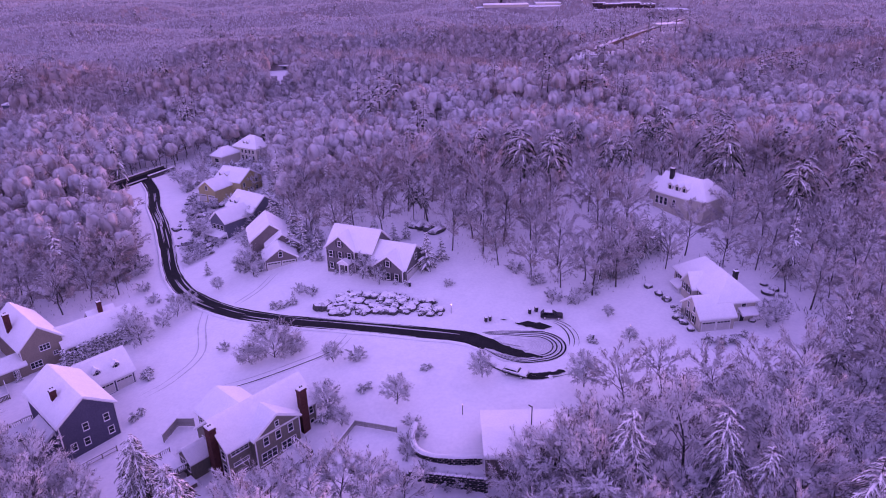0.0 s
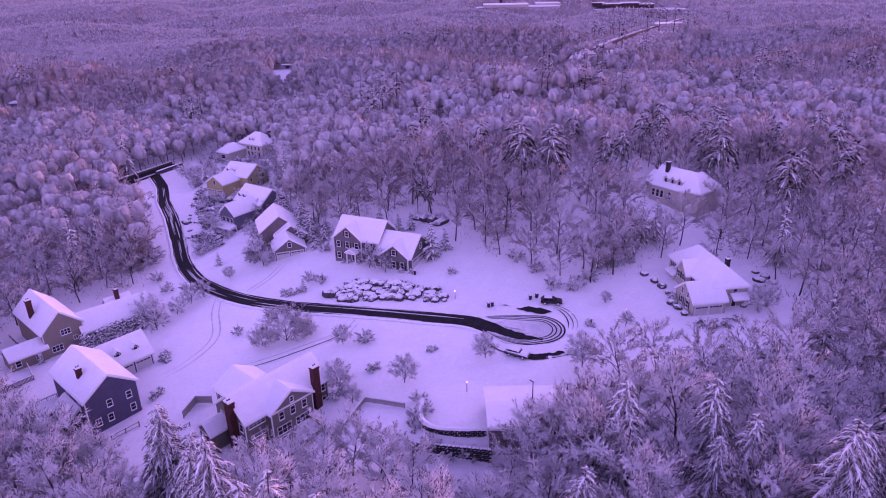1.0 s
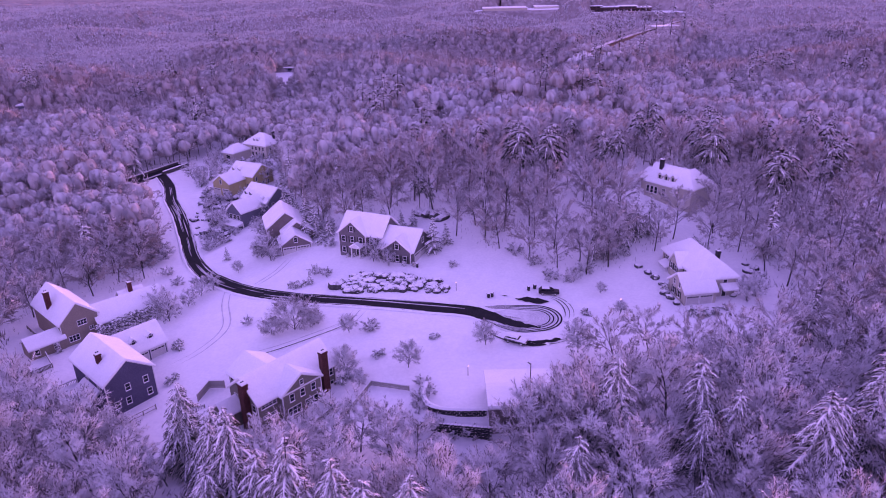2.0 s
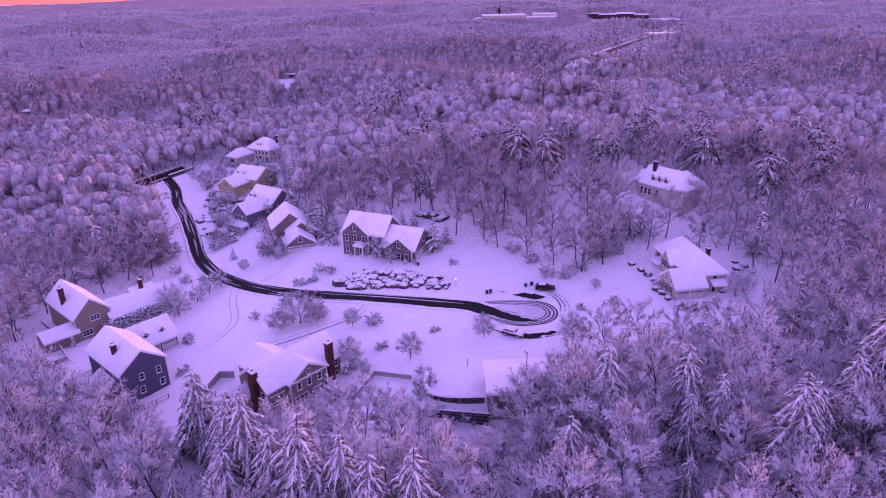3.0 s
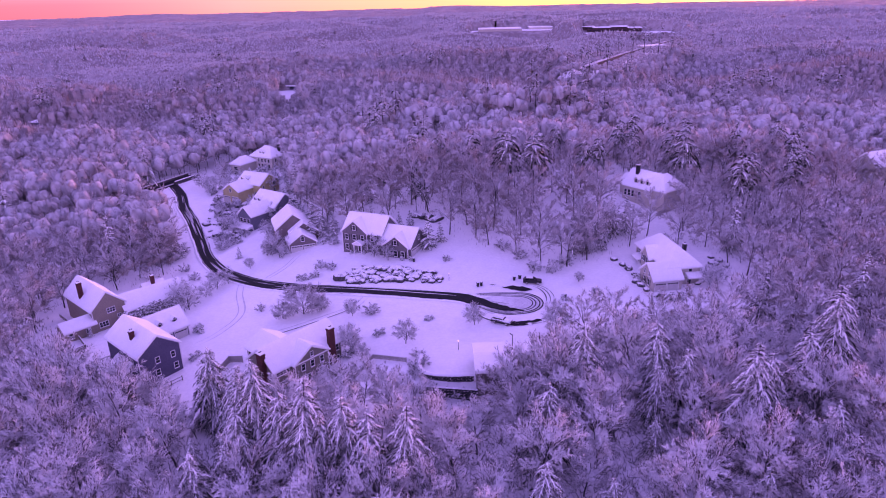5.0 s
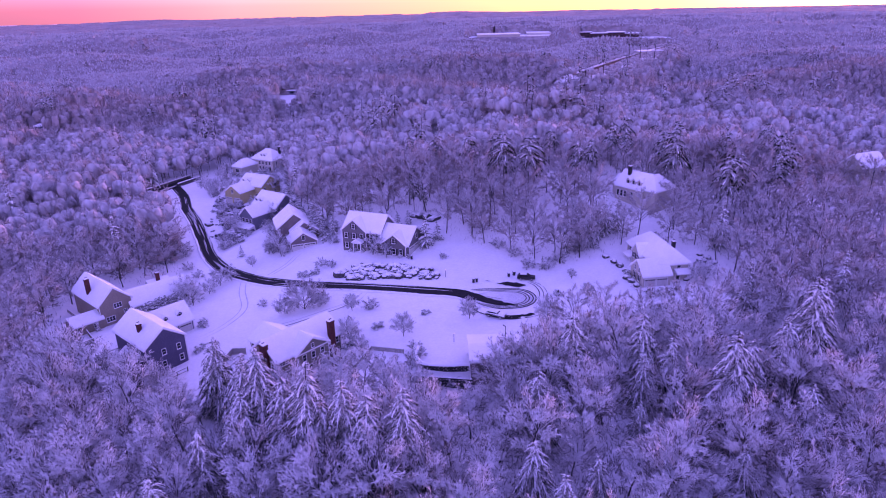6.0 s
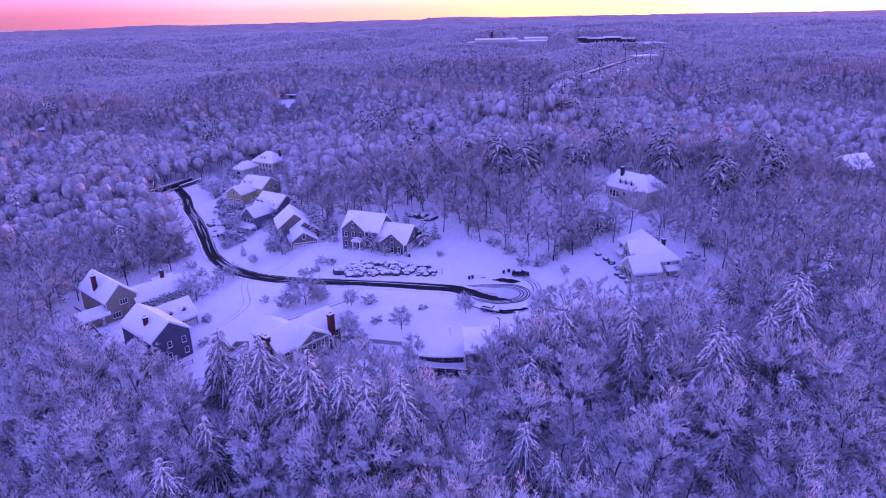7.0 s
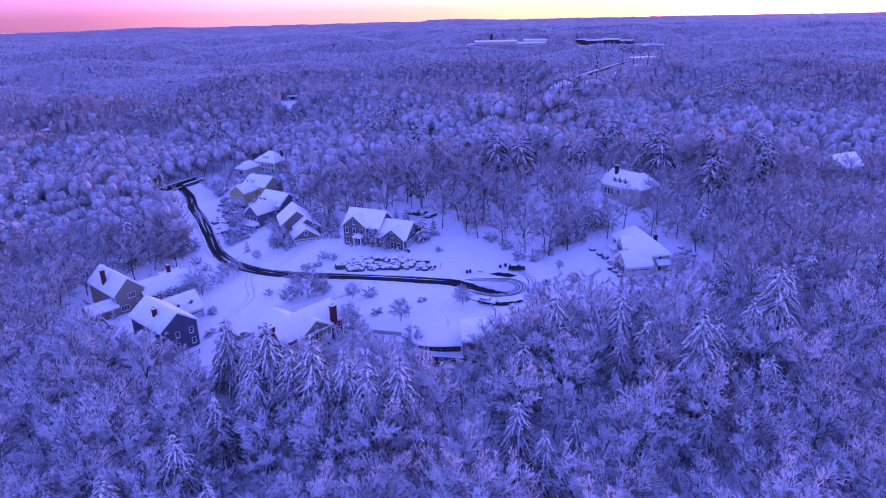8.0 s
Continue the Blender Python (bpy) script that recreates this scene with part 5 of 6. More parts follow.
for k, d in enumerate((0, 0.75, 1.7, 2.5)):
    upper = [(6.0, 110.9 - d * 0.15), (12.0, 111.5 - d * 0.5), (17.0, 111.2 - d * 0.75)]
    lower = [(15.5, 100.3 + d * 0.55), (11.5, 102.2 + d * 0.4), (8.5, 105.3)]
    track(upper[:: 1] + arc(18.6, 105.8, 6.0 - d, 5.3 - d * 0.8, 72, -80) + lower, (0.34, 0.3, 0.26, 0.24)[k], 0.09 + 0.004 * k, 0.06, k)
for k in range(22):
    d = 0.25 + 0.19 * k
    a0, a1 = (70, 40, 95, 20, 55)[k % 5], (-75, -60, -95, -40, -88)[(k * 2) % 5]
    track(arc(18.2 - 0.12 * k, 105.8, 6.4 - d, 5.2 - d * 0.8, a0, a1, 12), (0.1, 0.16, 0.08, 0.13)[k % 4], 0.07 + 0.0008 * k, 0.05, 90 + k, SLUSH)
    track([(7.5 + 0.1 * k, 109.8 - 0.17 * k), (11.5 + 0.22 * (k % 6), 107.6 - 0.2 * k), (15.5 + 0.3 * (k % 5), 106.0 - 0.2 * k)], (0.1, 0.2, 0.14)[k % 3], 0.075 + 0.0008 * k, 0.07, 130 + k, SLUSH if k % 3 else ASPHALT)
track([(4.0, 110.6), (10.0, 106.6), (14.5, 103.2), (19.5, 101.6)], 2.9, 0.115, 1.5, 9)
track([(6.0, 109.0), (11.5, 105.0), (15.5, 102.6)], 1.6, 0.121, 0.6, 10)
for k, (a, b) in enumerate((((26.0, 114.4), 3.4), ((26.2, 114.4), 4.4), ((26.4, 114.2), 5.2))):
    track(arc(22.6, 108.6, 3.2 + k * 0.95, 5.6 + k * 0.55, 75, -35, 10), 0.24 - 0.05 * k, 0.09 + 0.004 * k, 0.05, 20 + k)
track([(15.6, 114.3), (18.0, 113.7), (20.5, 112.9), (23.0, 112.6)], 2.3, 0.13, 1.3, 30)
track([(12.6, 116.0), (14.2, 115.6)], 0.5, 0.1, 0.2, 31)
kerb = strip("tyre_track", arc(18.5, 104.6, 10.6, 9.4, 205, 300), 0.8, ASPHALT, 0.1, circle, 0.55, True, 3, 40)
strip("tyre_track", arc(18.5, 104.6, 9.5, 8.3, 252, 298), 1.1, ASPHALT, 0.104, circle, 0.8, True, 3, 41)


def offset(pts, d):
    out = []
    for i, p in enumerate(pts):
        way = (Vector(pts[min(i + 1, len(pts) - 1)]) - Vector(pts[max(i - 1, 0)])).normalized()
        out.append((p[0] - way.y * d, p[1] + way.x * d))
    return out


# lines of snow left between the wheel tracks
srng = random.Random(3)
line = [tuple(p) for p in spline(ROAD, 6)]
for k in range(46):
    i = srng.randrange(0, len(line) - 6)
    n = srng.randint(3, 6) if k < 26 else 3
    d = srng.choice((-1.75, -0.55, 0.1, 0.75, 1.7)) + srng.uniform(-0.3, 0.3)
    strip("snow_streak", offset(line[i:i + n], d), srng.uniform(0.12, 0.34) if k < 40 else srng.uniform(0.1, 0.2), SLUSH, 0.075 + 0.002 * (k % 5), road, 0.08, True, 2, 50 + k)
for d in (-2.55, 2.55):
    bank = strip("snow_bank", offset(ROAD, d), 0.9, SNOW, 0.06, road, 0.25, False, 3, 5)
    co = np.zeros(len(bank.data.vertices) * 3, np.float32)
    bank.data.vertices.foreach_get("co", co)
    co = co.reshape(-1, 4, 3)
    co[:, 1:3, 2] += 0.22 + 0.08 * np.random.RandomState(2).uniform(-1, 1, (len(co), 2))
    bank.data.vertices.foreach_set("co", co.ravel())

drives = tagged(strip("driveway", [(-20.5, 112.2), (-22.5, 107.0), (-28, 103.4), (-36, 99.6), (-44, 97.4)], 2.2, SNOW, 0.035), "snowed-over driveway with tyre tracks", "driveway", kind="structure")
for k, d in enumerate((-0.75, 0.75)):
    track(offset([(-20.0, 112.6), (-22.5, 107.0), (-28, 103.4), (-36, 99.6), (-43, 97.6)], d), 0.26, 0.06, 0.05, 70 + k, ASPHALT if k else SLUSH, drives)
    track(offset([(-18.6, 112.2), (-20.8, 107.4), (-25.0, 104.4)], d), 0.22, 0.064, 0.05, 72 + k, SLUSH, drives)
    track(offset([(-56, 135), (-54, 125), (-50, 112), (-52.5, 103), (-57, 97.5)], d * 1.1), 0.32, 0.05, 0.08, 76 + k, SLUSH, drives)
    track(offset([(-50.5, 131.0), (-45, 139), (-42.2, 147.5)], d), 0.3, 0.05, 0.05, 80 + k, SLUSH, drives)

# ---- bridge over the cutting at the lane's end ----
bridge = new("bridge")
bridge.matrix_world = pose(-121.0, 261.0, -7.4, 0, 0, 66)
tagged(bridge, "road bridge with dark deck and snow-topped parapets", "bridge")
bm = bmesh.new()
box(bm, -20, 11, -3.0, 3.0, -0.9, 0)
part("deck", bm, ASPHALT, bridge, "dark wet deck")
for y, x0, x1 in ((3.0, -18, 11), (-3.3, -4, 11)):
    bm = bmesh.new()
    box(bm, x0, x1, y, y + 0.3, -1.0, 1.0)
    p = part("parapet", bm, ROCK, bridge)
    bm = bmesh.new()
    soft_box(bm, x0, x1, y - 0.1, y + 0.4, 1.0, 1.35, 0.12)
    part("snow_cap", bm, ROOF_SNOW, p, "snow on the parapet")
bm = bmesh.new()
box(bm, -14, -4, -2.6, -1.6, 0.0, 0.12)
part("snow_strip", bm, SLUSH, bridge, "strip of slush")
for x in (-16, -6, 6):
    bm = bmesh.new()
    box(bm, x - 0.5, x + 0.5, -3, 3, -5, -0.9)
    part("pier", bm, ROCK, bridge)


def wire_line(pts, high, wires):
    """Slim posts with bare wires strung along them, over the cutting."""
    root = new("wire_fence")
    root.matrix_world = pose(*pts[0], gz(*pts[0]))
    ox, oy, oz = *pts[0], gz(*pts[0])
    line = spline(pts, 4.0)
    tops = [Vector((p.x - ox, p.y - oy, gz(p.x, p.y) - oz)) for p in line]
    for p in tops:
        bm = bmesh.new()
        bmesh.ops.create_cone(bm, cap_ends=True, segments=6, radius1=0.11, radius2=0.09, depth=high + 0.6, matrix=pose(p.x, p.y, p.z + high / 2 - 0.3))
        part("post", bm, WOOD, root)
    for z in wires:
        v, f = tube_mesh([([tuple(p + Vector((0, 0, z))) for p in tops], [0.07] * len(tops))], 4)
        tagged(mesh_object("wire", v, f, PALE_WOOD, root), "frosted wire")
    tagged(root, "wire fence rimmed with frost beside the bridge", "fence", "fences by the bridge")


wire_line([(-134, 257), (-124, 267), (-113, 279)], 2.6, (1.2, 2.5))
wire_line([(-141, 263), (-128, 274), (-115, 288)], 3.4, (3.3,))


# ---- small things on open ground ----
def boulder_mesh(seed, r):
    bm = bmesh.new()
    bmesh.ops.create_icosphere(bm, subdivisions=2, radius=r)
    for v in bm.verts:
        n = noise.noise(v.co * 0.9 / r + Vector((seed * 7.1, 0, 0)))
        v.co *= 1 + 0.45 * n + 0.15 * noise.noise(v.co * 2.4 / r + Vector((0, seed * 3.3, 0)))
        v.co.z *= 0.8
    me = bpy.data.meshes.new("boulder")
    bm.to_mesh(me)
    bm.free()
    me.materials.append(ROCK)
    return me


def snow_cap_mesh(seed, r):
    """A rounded cap that sits on a boulder."""
    bm = bmesh.new()
    bmesh.ops.create_icosphere(bm, subdivisions=3, radius=r * 0.58)
    for v in bm.verts:
        n = noise.noise(v.co * 1.1 / r + Vector((seed * 5.7, 2, 0)))
        v.co *= 1 + 0.5 * n
        v.co.z = max(v.co.z, -0.05 * r) * 0.42
    for f in bm.faces:
        f.smooth = True
    me = bpy.data.meshes.new("snow_cap")
    bm.to_mesh(me)
    bm.free()
    me.materials.append(ROOF_SNOW)
    return me


BOULDERS = [(boulder_mesh(i, 0.9), snow_cap_mesh(i, 0.85)) for i in range(6)]


def boulder(x, y, s, group, capped=True):
    me, cap = BOULDERS[srng.randrange(6)]
    ob = new("boulder", me)
    ob.matrix_world = pose(x, y, gz(x, y) + 0.12 * s, 0, 0, srng.uniform(0, 360)) @ Matrix.Diagonal((s * srng.uniform(0.9, 1.5), s, s * srng.uniform(0.8, 1.2), 1))
    if capped:
        top = new("snow_cap", cap)
        top.parent = ob
        top.location = (0.06, 0.05, 0.5)
        tagged(top, "cap of snow")
    tagged(ob, "dark granite boulder capped with snow", "boulder", group)


for i in range(150):
    u, v = srng.random(), srng.random()
    x = -23.5 + 23.5 * u + srng.uniform(-1, 1)
    y = 121.4 - 3.2 * u + v * (11.5 - 6.0 * u) + srng.uniform(-0.6, 0.6)
    boulder(x, y, srng.choice((0.55, 0.75, 0.9, 1.2, 1.4)), "boulders on the bank by the lane", i % 3 > 0)
boulder(-26.5, 125.2, 2.3, "boulders on the bank by the lane", False)
boulder(-24.4, 124.2, 1.3, "boulders on the bank by the lane")
for x, y, s in ((47.2, 127.5, 1.2), (48.6, 124.5, 1.0), (49.6, 122.0, 1.2), (50.2, 119.0, 0.9), (49.6, 114.5, 1.2), (50.3, 112.8, 1.0), (50.8, 110.2, 1.0), (72.5, 123.8, 1.3), (74.8, 125.4, 1.2), (75.6, 122.8, 1.0), (73.4, 127.5, 0.9), (64.5, 113.0, 0.8)):
    boulder(x, y, s, "boulders round the cream house")
for x, y, s in ((-4.5, 163, 1.8), (-2.5, 161, 1.5), (-7, 164.5, 1.6), (-0.5, 159.5, 1.4)):
    boulder(x, y, s * 1.4, "outcrop behind the house", False)
for i in range(48):
    boulder(-76 + srng.uniform(-5, 9) - i * 0.36, 174 + i * 1.5 + srng.uniform(-3, 3), srng.choice((0.6, 0.9, 1.2, 1.5)), "rocks along the lane")


FIRST = {}


def small_tree(name, x, y, data, mat, label, scale=1.0, group="", turn=0.0):
    m = pose(x, y, gz(x, y), 0, 0, turn) @ Matrix.Scale(scale, 4)
    if (name, label) in FIRST:
        ob = copy_thing(FIRST[name, label], m)
        ob.scale = (scale,) * 3
    else:
        ob = FIRST[name, label] = tree_thing(name, data, mat, label)
        ob.matrix_world = m
    return tagged(ob, group=group)


LAWN = leafless(201, 5.8, 2.6, 18, 8, 9, 8, 0.42, 0.25)
for x, y, s in ((-7.7, 89.1, 1.05), (7.6, 96.0, 0.95), (25.5, 92.3, 1.25), (35.3, 115.6, 0.5), (37.2, 106.1, 0.62), (-20.7, 102.9, 0.75), (-56, 144, 0.6), (-16.8, 84.8, 0.7), (-19.5, 88.5, 1.1)):
    small_tree("lawn_tree", x, y, LAWN, TWIG, "small leafless ornamental tree on the snowy lawn", s, "lawn trees", x * 40)
BIG = leafless(205, 7.4, 4.7, 20, 8, 9, 9, 0.6, 0.06)
small_tree("birch_clump", -33.0, 106.5, BIG, TWIG_BARE, "bent many-stemmed tree with frosted twigs", 1.0, "", 30)
small_tree("birch_clump", -37.8, 105.6, BIG, TWIG_BARE, "low bent tree with frosted twigs", 0.55, "", 200)
small_tree("birch_clump", -28.8, 107.6, BIG, TWIG_BARE, "low bent tree with frosted twigs", 0.5, "", 110)
MID = leafless(207, 7.6, 3.6, 15, 7, 8, 7, 0.7, 0.12)
for x, y, s in ((-47.8, 148.0, 1.0), (-52.0, 152.5, 0.8), (-18.6, 137.0, 0.85), (-14.2, 133.6, 0.55), (-62.5, 132, 0.7), (-66, 120, 0.95), (-69, 125, 0.9), (-64, 127, 0.6), (-60, 135, 0.6), (-71.5, 181, 0.8), (-76, 188, 0.7), (-84, 205, 0.7), (-74.5, 216, 0.6), (-79, 214, 0.55), (-71, 214, 0.6), (-92, 268, 0.5), (-82, 272, 0.55), (-102, 268, 1.0), (-69, 234, 1.0), (-64, 240, 1.1), (-57, 172, 0.7), (66.5, 110.8, 0.75), (69.5, 112.5, 0.8), (30, 121, 0.5), (40, 131, 0.9), (-92, 245, 0.9), (-98, 250, 1.0), (-100, 243, 0.8), (-88, 250, 0.8), (-76, 250, 0.9), (-81, 247, 0.7), (-66, 205, 0.8), (-61, 200, 0.9), (-58, 188, 0.8), (-105, 250, 0.9), (-97, 236, 0.7), (-70, 262, 0.9), (-103, 279, 0.9)):
    small_tree("yard_tree", x, y, MID, TWIG, "leafless yard tree bent with frost", s, "yard trees", x * 31)
SHRUB = leafless(211, 1.9, 1.6, 10, 5, 7, 6, 0.75, 0.05)
EVERGREEN = conifer(215, 2.0, 1.35, 6, 7, 5, 0.02, 0.5, 0.5)
for x, y, s in ((-14.2, 93.2, 1.1), (-13.0, 94.0, 1.0), (-3.2, 98.8, 0.9), (-2.0, 99.4, 0.7), (29.6, 107.0, 0.9), (30.5, 106.2, 0.7), (52.6, 105.6, 1.4), (55.0, 105.0, 1.5), (57.5, 105.4, 1.3), (60.5, 107.5, 1.0), (50.0, 116.4, 1.2), (-7.9, 132.4, 0.8), (-10.5, 133.0, 0.8), (-25.6, 141.6, 0.7), (-24.0, 141.2, 0.6), (-21.5, 139.8, 0.7), (-36.6, 127.6, 1.3), (-38.4, 128.4, 1.2), (-34.8, 128.4, 1.0), (-41.2, 152.6, 0.8), (-35.2, 153.0, 1.2), (-34.4, 155.5, 1.2), (-46.6, 150.5, 1.0), (-54.9, 91.0, 1.1), (-54.2, 92.6, 1.0), (-59.0, 105.4, 1.2), (-57.9, 104.4, 1.2), (-58.6, 106.6, 1.1), (-20.2, 86.5, 1.3), (-19.2, 87.6, 1.2), (-90, 273.5, 1.9), (-86.5, 276, 2.1), (-83, 278, 1.8), (-79.5, 279, 2.0), (-96, 272, 1.6), (-100, 275, 1.7)):
    small_tree("evergreen_shrub", x, y, EVERGREEN, NEEDLE, "rounded evergreen shrub bowed under snow", s, "evergreen shrubs", x * 53)
for x, y, s in ((-16.4, 103.4, 1.3), (-39, 118, 1.0), (-45, 112, 0.9), (-30, 132, 1.0), (-33, 134, 1.2), (-92, 170, 1.8), (-95, 176, 2.2), (-99, 184, 2.0), (-103, 190, 2.3), (-101, 196, 1.8), (-107, 198, 2.2), (-109, 206, 2.4), (-114, 208, 2.0), (-116, 214, 2.4), (-120, 220, 2.2), (-114, 222, 1.8), (-123, 226, 2.4), (-128, 232, 2.2), (-131, 238, 2.4), (-126, 240, 1.8), (-134, 242, 2.4), (-106, 212, 1.6), (-90, 160, 1.8), (-71, 165, 1.6), (-69, 168, 1.8), (-72, 168, 1.9), (-70, 172, 2.0), (-76, 176, 1.6), (-66, 176, 1.8), (-77, 201, 2.0), (-80, 216, 2.0), (-84, 214, 2.2), (-90, 222, 2.0), (-88, 231, 2.2), (-80, 240, 2.0), (-74, 236, 2.0), (-70, 226, 2.2), (-66, 220, 2.0), (-76, 262, 2.2), (-84, 266, 2.2), (-98, 262, 2.0), (-104, 258, 2.2), (-62, 186, 1.8), (-55, 170, 1.8), (-51, 162, 1.6), (-48, 165, 2.0), (-73, 176, 1.5), (-75, 180, 1.3), (-72, 185, 1.3), (-78, 195, 1.4), (-80, 200, 1.4), (-77, 206, 1.5), (-72, 208, 1.2), (-83, 212, 1.4), (-88, 220, 1.4), (-92, 228, 1.5), (-88, 238, 1.4), (-72, 255, 1.5), (-80, 259, 1.6), (-92, 258, 1.6), (-62, 215, 1.4), (-58, 196, 1.3), (-54, 180, 1.3), (-45, 176, 1.4), (-36, 160, 1.2), (18, 136, 1.4), (12, 150, 1.5), (22, 130, 1.3), (34, 125.5, 1.5), (25, 122.5, 1.4), (-66, 140, 1.2), (-88, 168, 1.4), (-92, 176, 1.5), (-96, 188, 1.4), (-78, 150, 1.3), (-72, 142, 1.2), (-86, 158, 1.4), (2, 131, 0.8), (-3.5, 80.5, 0.9), (-4.8, 83.0, 1.0), (-5.5, 78.5, 1.0), (-5.2, 75.8, 1.0), (-2.6, 72.4, 1.1), (0.4, 71.2, 1.0), (3.4, 71.0, 1.1), (-86.5, 99.5, 0.7)):
    small_tree("shrub", x, y, SHRUB, TWIG, "leafless shrub heaped with snow", s * (0.7 if y > 150 else 1.0), "shrubs", x * 47)
for i in range(70):
    u = srng.random()
    x, y = -86 - 46 * u + srng.uniform(-7, 3), 160 + 76 * u + srng.uniform(-4, 4)
    small_tree("shrub", x, y, SHRUB, TWIG, "leafless shrub heaped with snow", srng.uniform(1.2, 2.6), "shrubs", x * 47)
for i in range(34):
    x, y = srng.uniform(-64, -30), srng.uniform(150, 215)
    if abs(x + 26 + 0.62 * (y - 130)) < 16 and x > -60 + 0.0 * y:
        small_tree("shrub", x, y, SHRUB, TWIG, "leafless shrub heaped with snow", srng.uniform(1.0, 2.0), "shrubs", x * 47)
for i in range(34):
    u = srng.random()
    x, y = -70 - 26 * u + srng.uniform(-5, 7), 172 + 74 * u + srng.uniform(-4, 4)
    small_tree("evergreen_shrub", x, y, EVERGREEN, NEEDLE, "rounded evergreen shrub bowed under snow", srng.uniform(0.7, 1.5), "evergreen shrubs", x * 53)
YARD_FIR = conifer(221, 7.0, 2.5, 12, 7, 7, 0.03, 0.5)
for x, y, s in ((-3.0, 139.8, 1.5), (0.5, 143.8, 0.95), (-62.3, 155.0, 0.62), (-12.0, 156.0, 0.85), (-17.5, 160.5, 0.9), (-25, 166, 0.95), (-52.0, 187, 1.4), (-41.0, 166.5, 1.5), (-37.5, 161.5, 1.4), (-40, 158, 1.2), (-33, 158, 1.0), (-49.0, 181.5, 1.3), (-45.0, 173, 1.2), (-36.5, 159, 0.9), (-55, 193, 1.2), (-50, 190, 1.0), (-58, 203, 1.3), (-43, 178, 1.1), (-33.6, 128.8, 0.55), (28.6, 121.8, 0.6), (38.5, 133, 1.1), (-66.5, 262, 1.0), (-64, 258, 1.1), (-70, 264.5, 0.9), (-62, 228, 1.0), (-16.2, 103.0, 0.42), (-8.8, 157, 0.8)):
    small_tree("fir", x, y, YARD_FIR, NEEDLE, "conical fir heaped with fresh snow", s, "yard firs", x * 29)
COLUMN = conifer(225, 3.4, 0.9, 10, 6, 4, 0.02, 0.35, 0.35)
for i in range(13):
    x, y = -80.0 + i * 1.05 * math.cos(radians(43)), 114.6 + i * 1.05 * math.sin(radians(43))
    small_tree("arborvitae", x + 0.8, y - 1.2, COLUMN, NEEDLE, "dark columnar evergreen by the tan wing", srng.uniform(1.15, 1.8), "hedge of evergreens", i * 70)
small_tree("arborvitae", -86.5, 108.6, COLUMN, NEEDLE, "dark columnar evergreen by the tan wing", 0.9, "hedge of evergreens", 20)


def fence(name, pts, high, label, pickets=True, gap=0.24, mat=WOOD):
    """Posts, rails and pickets along a line, each a part."""
    root = new(name)
    root.matrix_world = pose(*pts[0], gz(*pts[0]))
    ox, oy, oz = pts[0][0], pts[0][1], gz(*pts[0])
    bm = bmesh.new()
    box(bm, -0.07, 0.07, -0.07, 0.07, -0.5, high + 0.1)
    post_me = part("post", bm, mat, root)
    bm = bmesh.new()
    box(bm, -0.07, 0.07, -0.02, 0.02, 0.08, high)
    picket_me = part("picket", bm, mat, root)
    first = {post_me.data: post_me, picket_me.data: picket_me}

    def put(me, nm, x, y, turn):
        ob = first.pop(me, None) or new(nm, me)
        ob.parent = root
        ob.matrix_basis = pose(x - ox, y - oy, gz(x, y) - oz, 0, 0, turn)
    for a, b in zip(pts, pts[1:]):
        way = Vector(b) - Vector(a)
        turn = math.degrees(math.atan2(way.y, way.x))
        n = max(1, round(way.length / 2.2))
        for i in range(n + 1):
            q = Vector(a) + way * i / n
            put(post_me.data, "post", q.x, q.y, turn)
        for i in range(n):
            p, q = Vector(a) + way * i / n, Vector(a) + way * (i + 1) / n
            zp, zq = gz(p.x, p.y) - oz, gz(q.x, q.y) - oz
            for hh in (0.25, high - 0.15):
                bm = bmesh.new()
                box(bm, 0, way.length / n, -0.04, 0.04, hh - 0.05, hh + 0.05)
                r = part("rail", bm, mat, root)
                r.matrix_basis = pose(p.x - ox, p.y - oy, zp, 0, -math.degrees(math.atan2(zq - zp, way.length / n)), turn)
            bm = bmesh.new()
            soft_box(bm, 0, way.length / n, -0.09, 0.09, high - 0.02, high + 0.14, 0.06)
            r = part("snow_cap", bm, ROOF_SNOW, root, "line of snow")
            r.matrix_basis = pose(p.x - ox, p.y - oy, zp, 0, -math.degrees(math.atan2(zq - zp, way.length / n)), turn)
        if pickets:
            for i in range(int(way.length / gap)):
                q = Vector(a) + way.normalized() * (i + 0.5) * gap
                put(picket_me.data, "picket", q.x, q.y, turn)
    if not pickets:
        bpy.data.objects.remove(picket_me)
    return tagged(root, label, "fence")


fence("picket_fence", [(-18.0, 77.6), (-14.5, 84.6), (-7.3, 81.8)], 1.1, "pale weathered picket fence with a line of snow", True, 0.17, PALE_WOOD)
fence("rail_fence", [(-61.6, 75.2), (-57.8, 79.7), (-54.4, 83.0)], 1.1, "dark rail fence below the blue house", False)
fence("rail_fence", [(-89.0, 96.2), (-84.4, 102.0), (-88.5, 107.0)], 1.2, "dark board fence beside the tan house")
fence("board_fence", [(-24.0, 82.4), (-20.8, 79.2), (-23.3, 76.3), (-27.2, 69.4)], 1.0, "dark board fence round the back yard")
fence("board_fence", [(-47.0, 84.4), (-46.0, 88.3), (-43.0, 88.0)], 1.7, "tall pale board fence beside the deck", True, 0.15, PALE_WOOD)
fence("rail_fence", [(-100, 126), (-96, 131)], 1.1, "dark rail fence by the wood", False)

